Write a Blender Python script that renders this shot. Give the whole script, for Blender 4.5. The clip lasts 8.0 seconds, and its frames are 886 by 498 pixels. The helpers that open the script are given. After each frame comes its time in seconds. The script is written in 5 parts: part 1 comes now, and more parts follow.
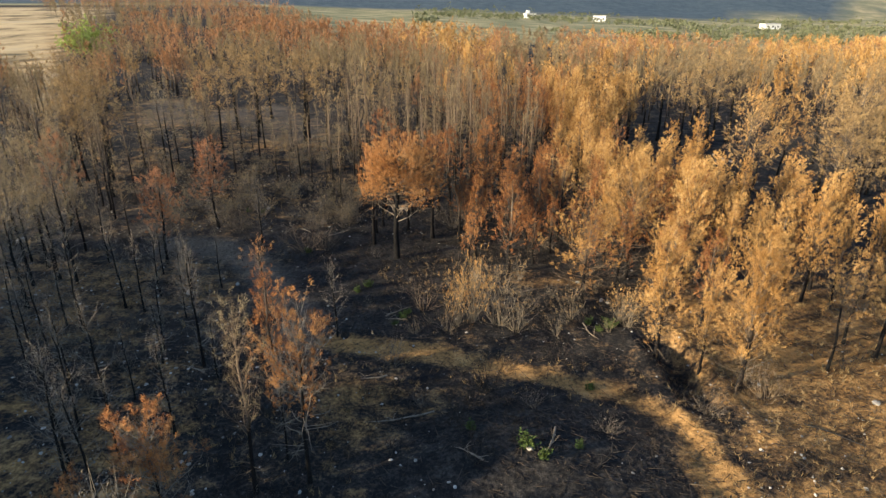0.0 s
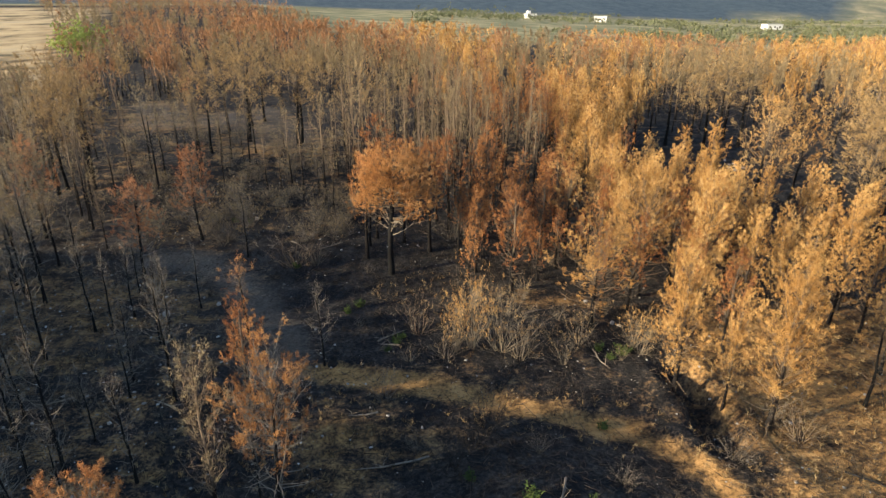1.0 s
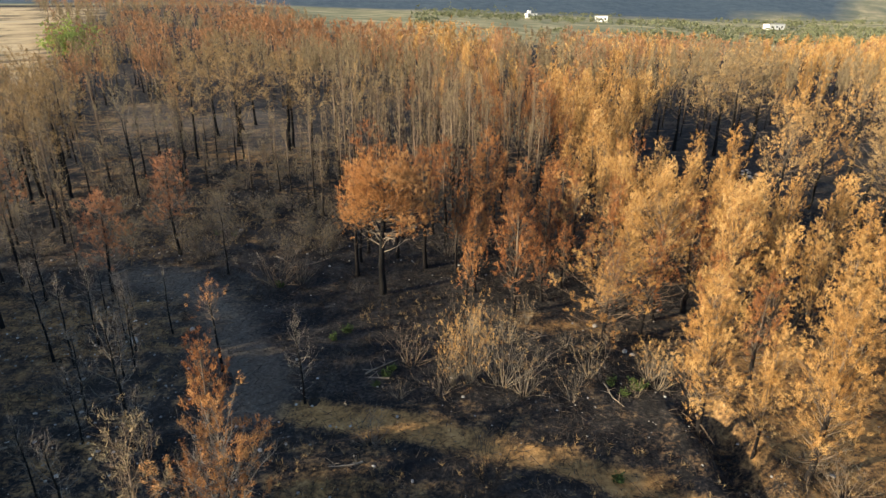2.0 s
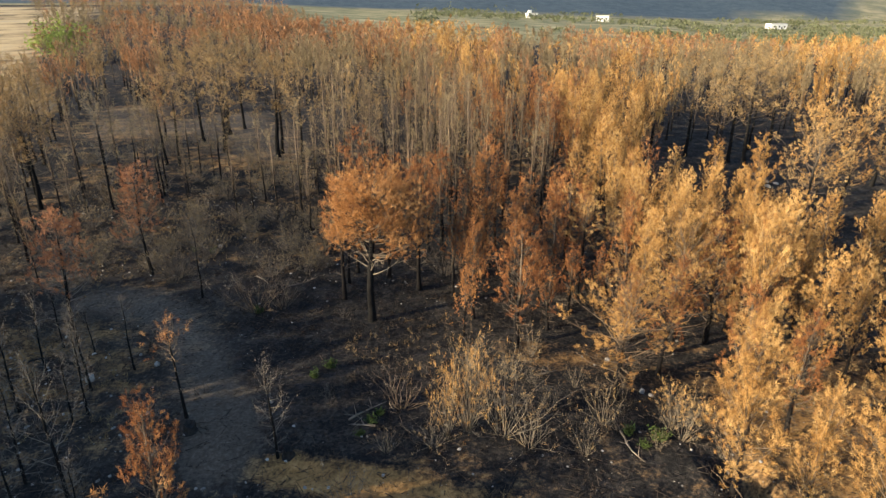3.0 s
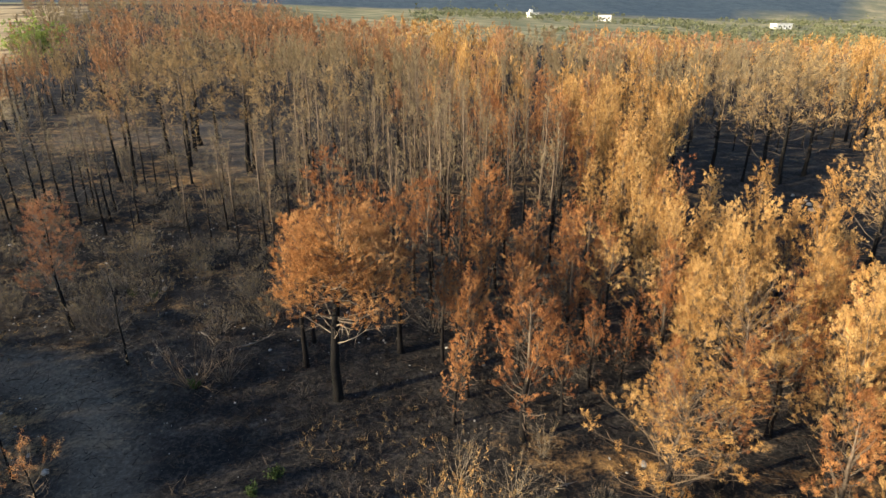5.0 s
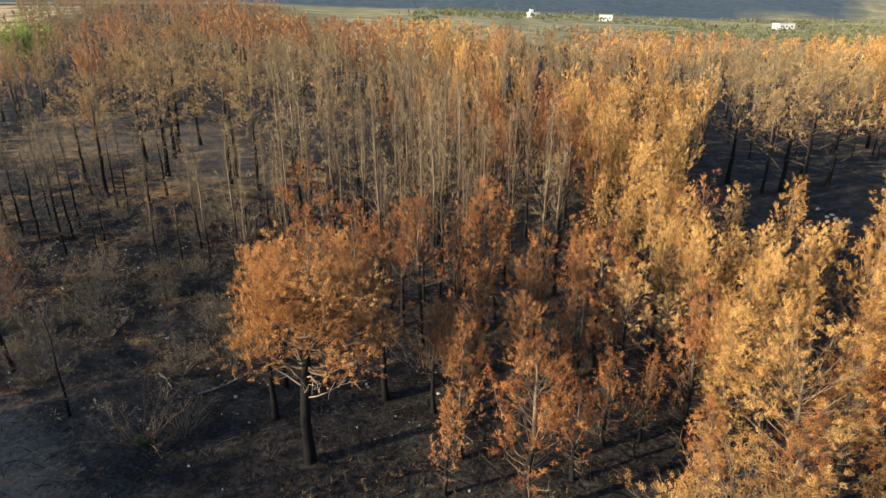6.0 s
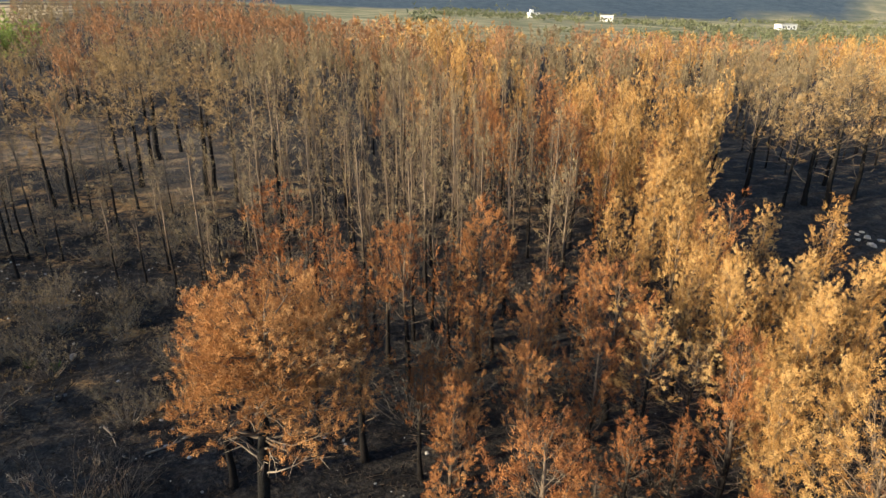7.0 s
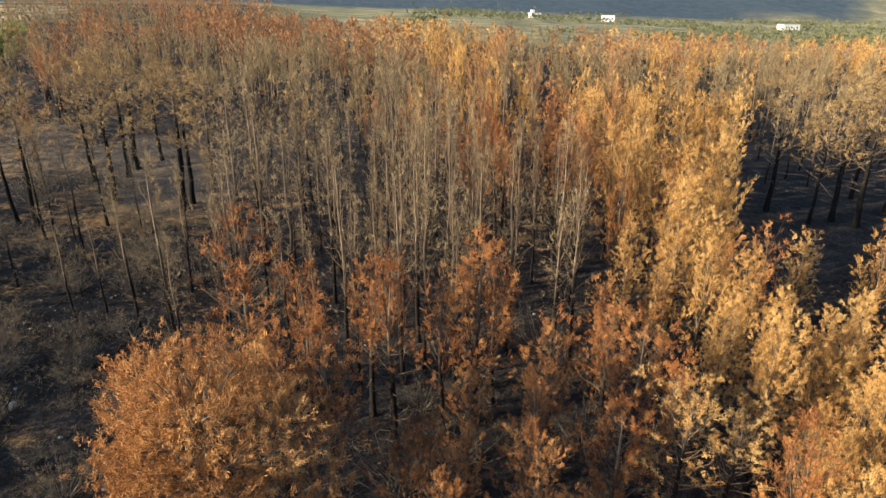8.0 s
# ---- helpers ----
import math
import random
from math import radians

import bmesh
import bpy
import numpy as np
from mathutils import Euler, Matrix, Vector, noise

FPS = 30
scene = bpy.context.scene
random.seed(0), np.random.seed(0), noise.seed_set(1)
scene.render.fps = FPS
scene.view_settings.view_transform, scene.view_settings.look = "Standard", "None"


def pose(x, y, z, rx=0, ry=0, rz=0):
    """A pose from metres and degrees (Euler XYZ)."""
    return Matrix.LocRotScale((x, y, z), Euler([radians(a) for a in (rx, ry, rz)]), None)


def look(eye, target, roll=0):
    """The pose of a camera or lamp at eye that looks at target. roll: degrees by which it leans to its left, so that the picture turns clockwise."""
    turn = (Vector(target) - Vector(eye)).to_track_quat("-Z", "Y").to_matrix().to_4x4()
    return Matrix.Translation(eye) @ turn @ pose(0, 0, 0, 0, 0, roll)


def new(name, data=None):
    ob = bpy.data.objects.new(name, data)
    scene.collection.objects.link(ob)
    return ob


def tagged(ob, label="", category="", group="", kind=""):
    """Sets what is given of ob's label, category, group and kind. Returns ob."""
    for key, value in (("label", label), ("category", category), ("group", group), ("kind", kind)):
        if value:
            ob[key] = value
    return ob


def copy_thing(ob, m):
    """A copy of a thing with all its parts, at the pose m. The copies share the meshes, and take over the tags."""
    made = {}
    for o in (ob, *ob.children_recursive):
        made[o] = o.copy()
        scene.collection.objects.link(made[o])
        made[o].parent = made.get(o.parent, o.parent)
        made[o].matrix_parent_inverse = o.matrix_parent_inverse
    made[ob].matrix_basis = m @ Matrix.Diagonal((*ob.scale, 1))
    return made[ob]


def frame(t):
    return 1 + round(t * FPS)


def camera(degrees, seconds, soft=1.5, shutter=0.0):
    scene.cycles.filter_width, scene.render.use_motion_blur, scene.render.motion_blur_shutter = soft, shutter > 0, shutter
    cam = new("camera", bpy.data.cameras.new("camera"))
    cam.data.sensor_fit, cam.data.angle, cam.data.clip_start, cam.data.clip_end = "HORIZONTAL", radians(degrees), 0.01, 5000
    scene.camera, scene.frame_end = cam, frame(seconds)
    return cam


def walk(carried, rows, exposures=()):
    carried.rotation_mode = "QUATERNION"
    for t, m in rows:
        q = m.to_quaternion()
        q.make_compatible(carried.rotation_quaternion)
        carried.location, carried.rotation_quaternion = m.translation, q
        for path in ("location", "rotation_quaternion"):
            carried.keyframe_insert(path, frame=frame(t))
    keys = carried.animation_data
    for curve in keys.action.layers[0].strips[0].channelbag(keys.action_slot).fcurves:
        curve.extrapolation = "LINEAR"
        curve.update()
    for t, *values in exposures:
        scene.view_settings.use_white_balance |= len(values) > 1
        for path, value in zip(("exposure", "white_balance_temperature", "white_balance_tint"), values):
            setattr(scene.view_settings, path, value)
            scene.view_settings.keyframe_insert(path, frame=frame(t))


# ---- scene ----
cam = camera(71.3, 8.0, soft=1.4)
METRES, EYE, TILT, LEAN, TURN = 31.0, 17.0, -22.0, 0.0, 0.0
ROWS = [
    (0.0, 0.0, 0.0, 0.0, -0.0, 0.0, -0.0),
    (0.5, 0.0021, 0.0448, 0.0159, 0.02, 0.05, -0.0),
    (1.0, 0.0055, 0.0977, 0.0329, 0.03, 0.04, -0.01),
    (1.5, 0.0096, 0.1493, 0.0499, 0.04, 0.05, -0.02),
    (3.0, 0.0229, 0.3245, 0.1093, 0.08, 0.02, -0.02),
    (3.5, 0.0274, 0.3824, 0.1303, 0.1, 0.02, -0.04),
    (4.0, 0.0332, 0.4458, 0.1529, 0.12, -0.0, -0.05),
    (4.5, 0.0384, 0.506, 0.1732, 0.12, 0.0, -0.07),
    (6.0, 0.0559, 0.6981, 0.2387, 0.14, 0.0, -0.09),
    (6.5, 0.0623, 0.758, 0.26, 0.12, -0.02, -0.14),
    (7.0, 0.0681, 0.8232, 0.2816, 0.12, 0.02, -0.17),
    (7.5, 0.0728, 0.8827, 0.3031, 0.13, 0.03, -0.2),
    (8.0, 0.0776, 0.9421, 0.3257, 0.17, 0.04, -0.21),
]
walk(cam, [(t, pose(0, 0, EYE, TILT, LEAN, TURN) @ pose(METRES * x, METRES * y, METRES * z, 90 + pitch, roll, yaw)) for t, x, y, z, yaw, pitch, roll in ROWS])

# ---- light: low evening sun from the left, slightly behind, and a clear sky ----
SUN_FROM = Vector((-0.93, -0.36, 0.0)).normalized()
SUN_UP = radians(14.5)
world = bpy.data.worlds.new("sky")
scene.world = world
world.use_nodes = True
wn = world.node_tree.nodes
sky = wn.new("ShaderNodeTexSky")
sky.sky_type = "NISHITA"
sky.sun_disc = False
sky.sun_elevation = SUN_UP
sky.sun_rotation = math.atan2(SUN_FROM.x, SUN_FROM.y) % (2 * math.pi)
sky.dust_density = 1.0
sky.ozone_density = 3.0
world.node_tree.links.new(sky.outputs[0], wn["Background"].inputs["Color"])
wn["Background"].inputs["Strength"].default_value = 0.13
sun_data = bpy.data.lights.new("sun", "SUN")
sun_data.energy = 5.0
sun_data.angle = radians(0.6)
sun_data.color = (1.0, 0.84, 0.60)
sun = new("sun", sun_data)
sun.matrix_basis = look((0, 0, 60), Vector((0, 0, 60)) - (SUN_FROM * math.cos(SUN_UP) + Vector((0, 0, math.sin(SUN_UP)))))
scene.view_settings.exposure = 1.2


# ---- materials ----
def nodes_of(name):
    m = bpy.data.materials.new(name)
    m.use_nodes = True
    t = m.node_tree
    return m, t.nodes, t.links, t.nodes["Principled BSDF"]


def noise_node(n, l, scale, detail=5.0, rough=0.6, coords=None):
    x = n.new("ShaderNodeTexNoise")
    x.inputs["Scale"].default_value = scale
    x.inputs["Detail"].default_value = detail
    x.inputs["Roughness"].default_value = rough
    if coords is not None:
        l.new(coords, x.inputs["Vector"])
    return x


def ramp_node(n, l, fac, stops):
    r = n.new("ShaderNodeValToRGB")
    e = r.color_ramp.elements
    e[0].position, e[0].color = stops[0][0], (*stops[0][1], 1)
    e[1].position, e[1].color = stops[-1][0], (*stops[-1][1], 1)
    for p, c in stops[1:-1]:
        k = e.new(p)
        k.color = (*c, 1)
    l.new(fac, r.inputs[0])
    return r


def maths(n, l, op, a, b):
    x = n.new("ShaderNodeMath")
    x.operation = op
    for s, v in zip(x.inputs, (a, b)):
        if isinstance(v, (int, float)):
            s.default_value = v
        else:
            l.new(v, s)
    return x.outputs[0]


def mix_node(n, l, fac, a, b, blend="MIX"):
    x = n.new("ShaderNodeMix")
    x.data_type, x.blend_type = "RGBA", blend
    for s, v in ((x.inputs[0], fac), (x.inputs[6], a), (x.inputs[7], b)):
        if isinstance(v, (int, float)):
            s.default_value = v
        elif isinstance(v, tuple):
            s.default_value = (*v, 1)
        else:
            l.new(v, s)
    return x.outputs[2]


def needle_material(name, colours, joined=False, spread=0.72, through_light=0.12):
    """Dry needles: one tone for each tree, another for each tuft of needles."""
    m, n, l, b = nodes_of(name)
    isl = n.new("ShaderNodeNewGeometry").outputs["Random Per Island"]
    if joined:
        a = n.new("ShaderNodeAttribute")
        a.attribute_name = "tone"
        tree = a.outputs["Fac"]
    else:
        tree = n.new("ShaderNodeObjectInfo").outputs["Random"]
    shoot = n.new("ShaderNodeAttribute")
    shoot.attribute_name = "shoot"
    mixed = maths(n, l, "ADD", maths(n, l, "MULTIPLY", isl, 0.16), maths(n, l, "MULTIPLY", shoot.outputs["Fac"], 0.84))
    fac = maths(n, l, "ADD", maths(n, l, "MULTIPLY", mixed, spread), maths(n, l, "MULTIPLY", tree, 1 - spread))
    col = ramp_node(n, l, fac, colours)
    l.new(col.outputs[0], b.inputs["Base Color"])
    b.inputs["Roughness"].default_value = 0.75
    b.inputs["Specular IOR Level"].default_value = 0.2
    tr = n.new("ShaderNodeBsdfTranslucent")
    l.new(col.outputs[0], tr.inputs["Color"])
    mx = n.new("ShaderNodeMixShader")
    mx.inputs[0].default_value = through_light
    l.new(b.outputs[0], mx.inputs[1])
    l.new(tr.outputs[0], mx.inputs[2])
    l.new(mx.outputs[0], n["Material Output"].inputs["Surface"])
    return m


def bark_material(name, char_height, char, bare):
    """Bark charred black up to an uneven height, grey-brown above it."""
    m, n, l, b = nodes_of(name)
    tc = n.new("ShaderNodeTexCoord").outputs["Object"]
    sep = n.new("ShaderNodeSeparateXYZ")
    l.new(tc, sep.inputs[0])
    big = noise_node(n, l, 1.1, 3, 0.6, tc)
    fine = noise_node(n, l, 14, 6, 0.7, tc)
    h = maths(n, l, "ADD", sep.outputs[2], maths(n, l, "MULTIPLY", big.outputs[0], 3.0))
    edge = n.new("ShaderNodeMapRange")
    edge.inputs["From Min"].default_value = char_height
    edge.inputs["From Max"].default_value = char_height + 1.8
    l.new(h, edge.inputs["Value"])
    dark = ramp_node(n, l, fine.outputs[0], [(0.3, tuple(c * 0.5 for c in char)), (0.75, tuple(c * 1.9 for c in char))])
    pale = ramp_node(n, l, fine.outputs[0], [(0.3, tuple(c * 0.6 for c in bare)), (0.75, tuple(c * 1.25 for c in bare))])
    l.new(mix_node(n, l, edge.outputs[0], dark.outputs[0], pale.outputs[0]), b.inputs["Base Color"])
    b.inputs["Roughness"].default_value = 0.9
    b.inputs["Specular IOR Level"].default_value = 0.1
    bump = n.new("ShaderNodeBump")
    bump.inputs["Distance"].default_value = 0.03
    l.new(fine.outputs[0], bump.inputs["Height"])
    l.new(bump.outputs[0], b.inputs["Normal"])
    return m


def plain_material(name, colours, scale=4.0, rough=0.85, island=0.0):
    m, n, l, b = nodes_of(name)
    tc = n.new("ShaderNodeTexCoord").outputs["Object"]
    nz = noise_node(n, l, scale, 5, 0.65, tc)
    fac = nz.outputs[0]
    if island:
        isl = n.new("ShaderNodeNewGeometry").outputs["Random Per Island"]
        fac = maths(n, l, "ADD", maths(n, l, "MULTIPLY", isl, island), maths(n, l, "MULTIPLY", fac, 1 - island))
    l.new(ramp_node(n, l, fac, colours).outputs[0], b.inputs["Base Color"])
    b.inputs["Roughness"].default_value = rough
    b.inputs["Specular IOR Level"].default_value = 0.15
    return m


GOLD = [(0.0, (0.15, 0.068, 0.022)), (0.3, (0.36, 0.188, 0.056)), (0.65, (0.59, 0.352, 0.122)), (1.0, (0.80, 0.56, 0.25))]
RUST = [(0.0, (0.07, 0.026, 0.012)), (0.3, (0.22, 0.084, 0.029)), (0.65, (0.47, 0.210, 0.071)), (1.0, (0.70, 0.385, 0.145))]
RED = [(0.0, (0.12, 0.050, 0.026)), (0.3, (0.31, 0.136, 0.063)), (0.65, (0.50, 0.240, 0.112)), (1.0, (0.66, 0.38, 0.185))]
TAN = [(0.0, (0.17, 0.100, 0.046)), (0.35, (0.30, 0.192, 0.084)), (0.7, (0.42, 0.285, 0.128)), (1.0, (0.50, 0.345, 0.16))]
OLIVE = [(0.0, (0.12, 0.085, 0.048)), (0.35, (0.23, 0.170, 0.092)), (0.7, (0.32, 0.245, 0.135)), (1.0, (0.38, 0.26, 0.13))]
ASHEN = [(0.0, (0.09, 0.070, 0.052)), (0.5, (0.20, 0.162, 0.118)), (1.0, (0.30, 0.245, 0.175))]
MAT = {
    "gold": needle_material("golden_dead_needles", GOLD),
    "rust": needle_material("rust_dead_needles", RUST),
    "amber": needle_material("amber_dead_needles", [(a, tuple(0.22 * u + 0.72 * v for u, v in zip(c, d))) for (a, c), (_, d) in zip(GOLD, RUST)]),
    "red": needle_material("red_brown_dead_needles", RED),
    "tan": needle_material("tan_dead_needles", TAN),
    "tan_far": needle_material("tan_dead_needles_far", TAN, True),
    "olive": needle_material("olive_brown_dead_needles", OLIVE),
    "ashen": needle_material("ashen_dead_needles", ASHEN, through_light=0.15),
    "gold_far": needle_material("golden_dead_needles_far", GOLD, True),
    # rust mixed with grey-tan: distance haze put into the needle colour
    "rust_hazed": needle_material("rust_needles_far_hazed", [(a, tuple(0.66 * u + 0.34 * v for u, v in zip(c, (0.33, 0.23, 0.15)))) for a, c in RUST], True),
    "olive_far": needle_material("olive_brown_dead_needles_far", OLIVE, True),
    "green_leaf": needle_material("living_leaves", [(0.0, (0.045, 0.07, 0.02)), (0.5, (0.09, 0.125, 0.03)), (1.0, (0.16, 0.20, 0.05))]),
    "green_crown": needle_material("living_crown", [(0.0, (0.20, 0.25, 0.06)), (0.5, (0.36, 0.42, 0.11)), (1.0, (0.50, 0.54, 0.18))]),
    "orchard": needle_material("orchard_leaves", [(0.0, (0.13, 0.14, 0.072)), (1.0, (0.25, 0.25, 0.135))], True),
    "bark": bark_material("charred_bark", 4.6, (0.014, 0.012, 0.011), (0.22, 0.165, 0.115)),
    "bark_bare": bark_material("burnt_bark", 6.6, (0.013, 0.012, 0.011), (0.16, 0.13, 0.10)),
    "branch": plain_material("weathered_branch", [(0.25, (0.075, 0.052, 0.033)), (0.75, (0.25, 0.18, 0.115))], 3.0),
    "branch_dark": plain_material("scorched_branch", [(0.25, (0.055, 0.042, 0.032)), (0.75, (0.20, 0.155, 0.11))], 2.0),
    "branch_grey": plain_material("grey_bare_branch", [(0.25, (0.085, 0.070, 0.056)), (0.75, (0.28, 0.235, 0.18))], 2.0),
    "branch_pale": plain_material("pale_shrub_stems", [(0.25, (0.11, 0.088, 0.062)), (0.75, (0.30, 0.245, 0.17))], 2.0),
    "twig": plain_material("burnt_twigs", [(0.25, (0.055, 0.046, 0.037)), (0.75, (0.20, 0.165, 0.125))], 2.0),
    "deadwood": plain_material("pale_deadwood", [(0.25, (0.17, 0.135, 0.10)), (0.8, (0.35, 0.285, 0.21))], 5.0),
    "char": plain_material("charred_wood", [(0.25, (0.012, 0.011, 0.010)), (0.8, (0.05, 0.045, 0.04))], 5.0),
    "stone": plain_material("pale_stone", [(0.2, (0.14, 0.125, 0.105)), (0.8, (0.52, 0.48, 0.41))], 6.0, island=0.5),
    "litter": plain_material("twig_litter", [(0.0, (0.012, 0.011, 0.010)), (0.5, (0.040, 0.032, 0.026)), (0.85, (0.10, 0.075, 0.052)), (1.0, (0.24, 0.19, 0.13))], 1.5, island=0.75),
    "dry_grass": plain_material("dry_grass", [(0.0, (0.10, 0.065, 0.035)), (0.5, (0.27, 0.18, 0.08)), (1.0, (0.46, 0.33, 0.16))], 1.5, island=0.7),
    "stubble": plain_material("charred_stubble", [(0.0, (0.010, 0.009, 0.009)), (0.45, (0.030, 0.024, 0.019)), (0.8, (0.085, 0.062, 0.042)), (1.0, (0.20, 0.15, 0.095))], 0.6, island=0.55),
    "plaster": plain_material("white_plaster", [(0.2, (0.70, 0.68, 0.63)), (0.8, (0.82, 0.81, 0.77))], 0.6),
    "roof": plain_material("pale_concrete_roof", [(0.2, (0.50, 0.47, 0.42)), (0.8, (0.62, 0.59, 0.53))], 0.8),
    "dark_glass": plain_material("dark_window_glass", [(0.2, (0.03, 0.035, 0.04)), (0.8, (0.06, 0.065, 0.07))], 1.0, 0.15),
}


def ground_material():
    m, n, l, b = nodes_of("burnt_ground")
    tc = n.new("ShaderNodeTexCoord").outputs["Object"]

    def attr(name):
        a = n.new("ShaderNodeAttribute")
        a.attribute_name = name
        return a.outputs["Fac"]

    fine = noise_node(n, l, 5.5, 9, 0.75, tc).outputs[0]
    mid = noise_node(n, l, 0.9, 6, 0.65, tc).outputs[0]
    large = noise_node(n, l, 0.16, 4, 0.6, tc).outputs[0]
    grit = noise_node(n, l, 26, 4, 0.7, tc).outputs[0]
    ash = ramp_node(n, l, maths(n, l, "ADD", maths(n, l, "MULTIPLY", fine, 0.6), maths(n, l, "MULTIPLY", mid, 0.4)),
                    [(0.32, (0.007, 0.007, 0.008)), (0.47, (0.021, 0.0195, 0.0185)), (0.56, (0.060, 0.052, 0.043)), (0.72, (0.17, 0.145, 0.112))])
    soil = ramp_node(n, l, maths(n, l, "ADD", maths(n, l, "MULTIPLY", fine, 0.5), maths(n, l, "MULTIPLY", mid, 0.5)),
                     [(0.30, (0.075, 0.042, 0.018)), (0.43, (0.24, 0.135, 0.052)), (0.56, (0.49, 0.275, 0.100)), (0.72, (0.66, 0.45, 0.20))])
    # bands drawn out along the slope: worn terraces, and tree shadows put into colour
    flat = n.new("ShaderNodeMapping")
    flat.inputs["Scale"].default_value = (0.28, 1.0, 1.0)
    l.new(tc, flat.inputs[0])
    bands = noise_node(n, l, 0.75, 5, 0.62, flat.outputs[0]).outputs[0]
    broad = noise_node(n, l, 0.045, 4, 0.6, tc).outputs[0]
    tint = ramp_node(n, l, broad, [(0.35, (0.62, 0.60, 0.58)), (0.52, (1.0, 1.0, 1.0)), (0.65, (1.25, 1.22, 1.15))])
    soil_colour = mix_node(n, l, 1.0, soil.outputs[0], tint.outputs[0], "MULTIPLY")
    grey = ramp_node(n, l, fine, [(0.3, (0.095, 0.074, 0.053)), (0.5, (0.17, 0.135, 0.098)), (0.7, (0.27, 0.22, 0.16))])
    # uneven edge between ash and bare soil
    k = maths(n, l, "ADD", attr("soil"), maths(n, l, "MULTIPLY", maths(n, l, "SUBTRACT", mid, 0.5), 1.1))
    k = maths(n, l, "ADD", k, maths(n, l, "MULTIPLY", maths(n, l, "SUBTRACT", fine, 0.5), 0.8))
    k = maths(n, l, "ADD", k, maths(n, l, "MULTIPLY", maths(n, l, "SUBTRACT", large, 0.5), 0.7))
    k = maths(n, l, "ADD", k, maths(n, l, "MULTIPLY", maths(n, l, "SUBTRACT", bands, 0.5), 0.9))
    sm = n.new("ShaderNodeMapRange")
    sm.inputs["From Min"].default_value, sm.inputs["From Max"].default_value = 0.30, 0.72
    l.new(k, sm.inputs["Value"])
    near = mix_node(n, l, sm.outputs[0], ash.outputs[0], soil_colour)
    near = mix_node(n, l, attr("grey"), near, grey.outputs[0])
    straw = ramp_node(n, l, noise_node(n, l, 0.05, 7, 0.68, tc).outputs[0],
                      [(0.36, (0.10, 0.085, 0.05)), (0.45, (0.38, 0.28, 0.15)), (0.56, (0.56, 0.42, 0.23)), (0.70, (0.44, 0.35, 0.22))])
    near = mix_node(n, l, attr("straw"), near, straw.outputs[0])
    # far fields and wooded slopes
    rows = noise_node(n, l, 0.035, 5, 0.6, tc).outputs[0]
    field = ramp_node(n, l, rows, [(0.32, (0.15, 0.155, 0.08)), (0.45, (0.24, 0.225, 0.115)), (0.58, (0.38, 0.32, 0.165)), (0.70, (0.54, 0.44, 0.24))])
    # wooded slopes: the blue-grey of distance haze is put into their colour
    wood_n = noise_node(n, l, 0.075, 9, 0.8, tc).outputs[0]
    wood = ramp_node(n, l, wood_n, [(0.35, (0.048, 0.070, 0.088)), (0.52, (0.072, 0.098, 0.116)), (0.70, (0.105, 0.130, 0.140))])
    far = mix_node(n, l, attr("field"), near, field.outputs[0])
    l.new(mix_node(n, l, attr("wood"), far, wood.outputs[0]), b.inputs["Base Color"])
    b.inputs["Roughness"].default_value = 0.95
    b.inputs["Specular IOR Level"].default_value = 0.12
    bump = n.new("ShaderNodeBump")
    bump.inputs["Strength"].default_value = 0.8
    bump.inputs["Distance"].default_value = 0.10
    l.new(maths(n, l, "ADD", fine, maths(n, l, "MULTIPLY", grit, 0.4)), bump.inputs["Height"])
    l.new(bump.outputs[0], b.inputs["Normal"])
    return m


# ---- terrain ----
def smooth(v):
    v = np.clip(v, 0.0, 1.0)
    return v * v * (3 - 2 * v)


LATTICE = np.random.default_rng(7).random((256, 256))


def rough(x, y, cell, octaves=3):
    """Smooth random height from about -1 to 1 whose largest bumps are cell metres wide."""
    x, y = np.asarray(x, float), np.asarray(y, float)
    out, amp, total = 0.0, 1.0, 0.0
    for o in range(octaves):
        u, v = x / cell + 17.3 * o, y / cell + 9.7 * o
        i, j = np.floor(u).astype(int), np.floor(v).astype(int)
        a, c = smooth(u - i), smooth(v - j)
        p = lambda di, dj: LATTICE[(i + di) % 256, (j + dj) % 256]
        out = out + amp * ((p(0, 0) * (1 - a) + p(1, 0) * a) * (1 - c) + (p(0, 1) * (1 - a) + p(1, 1) * a) * c - 0.5) * 2
        total += amp
        amp, cell = amp * 0.5, cell * 0.5
    return out / total


def off_line(x, y, pts):
    """Distance from a line of points in plan."""
    x, y = np.asarray(x, float), np.asarray(y, float)
    best = np.full(np.broadcast(x, y).shape, 1e9)
    for (ax, ay), (bx, by) in zip(pts, pts[1:]):
        dx, dy = bx - ax, by - ay
        s = np.clip(((x - ax) * dx + (y - ay) * dy) / (dx * dx + dy * dy), 0, 1)
        best = np.minimum(best, np.hypot(x - ax - s * dx, y - ay - s * dy))
    return best


GULLY = [(11.6, 30.6), (12.1, 28.4), (12.2, 26.6), (12.0, 24.7), (12.3, 23.0), (12.9, 21.0), (13.4, 17.0)]
TRACK = [(-6.5, 29.6), (-2.6, 29.1), (0.0, 28.3), (5.0, 26.5), (8.6, 25.1), (10.7, 22.4), (11.0, 17.0)]
BARE_PATCH = [(-20.0, 44.0), (-16.5, 43.0), (-13.3, 40.0), (-10.9, 36.4), (-8.7, 32.4), (-8.0, 30.0)]
CLEARING = [(-44.0, 100.0), (-36.0, 86.0), (-27.0, 92.0), (-18.0, 76.0)]
ROAD = [(-60.0, 100.0), (-92.0, 144.0), (-143.0, 236.0), (-239.0, 383.0)]
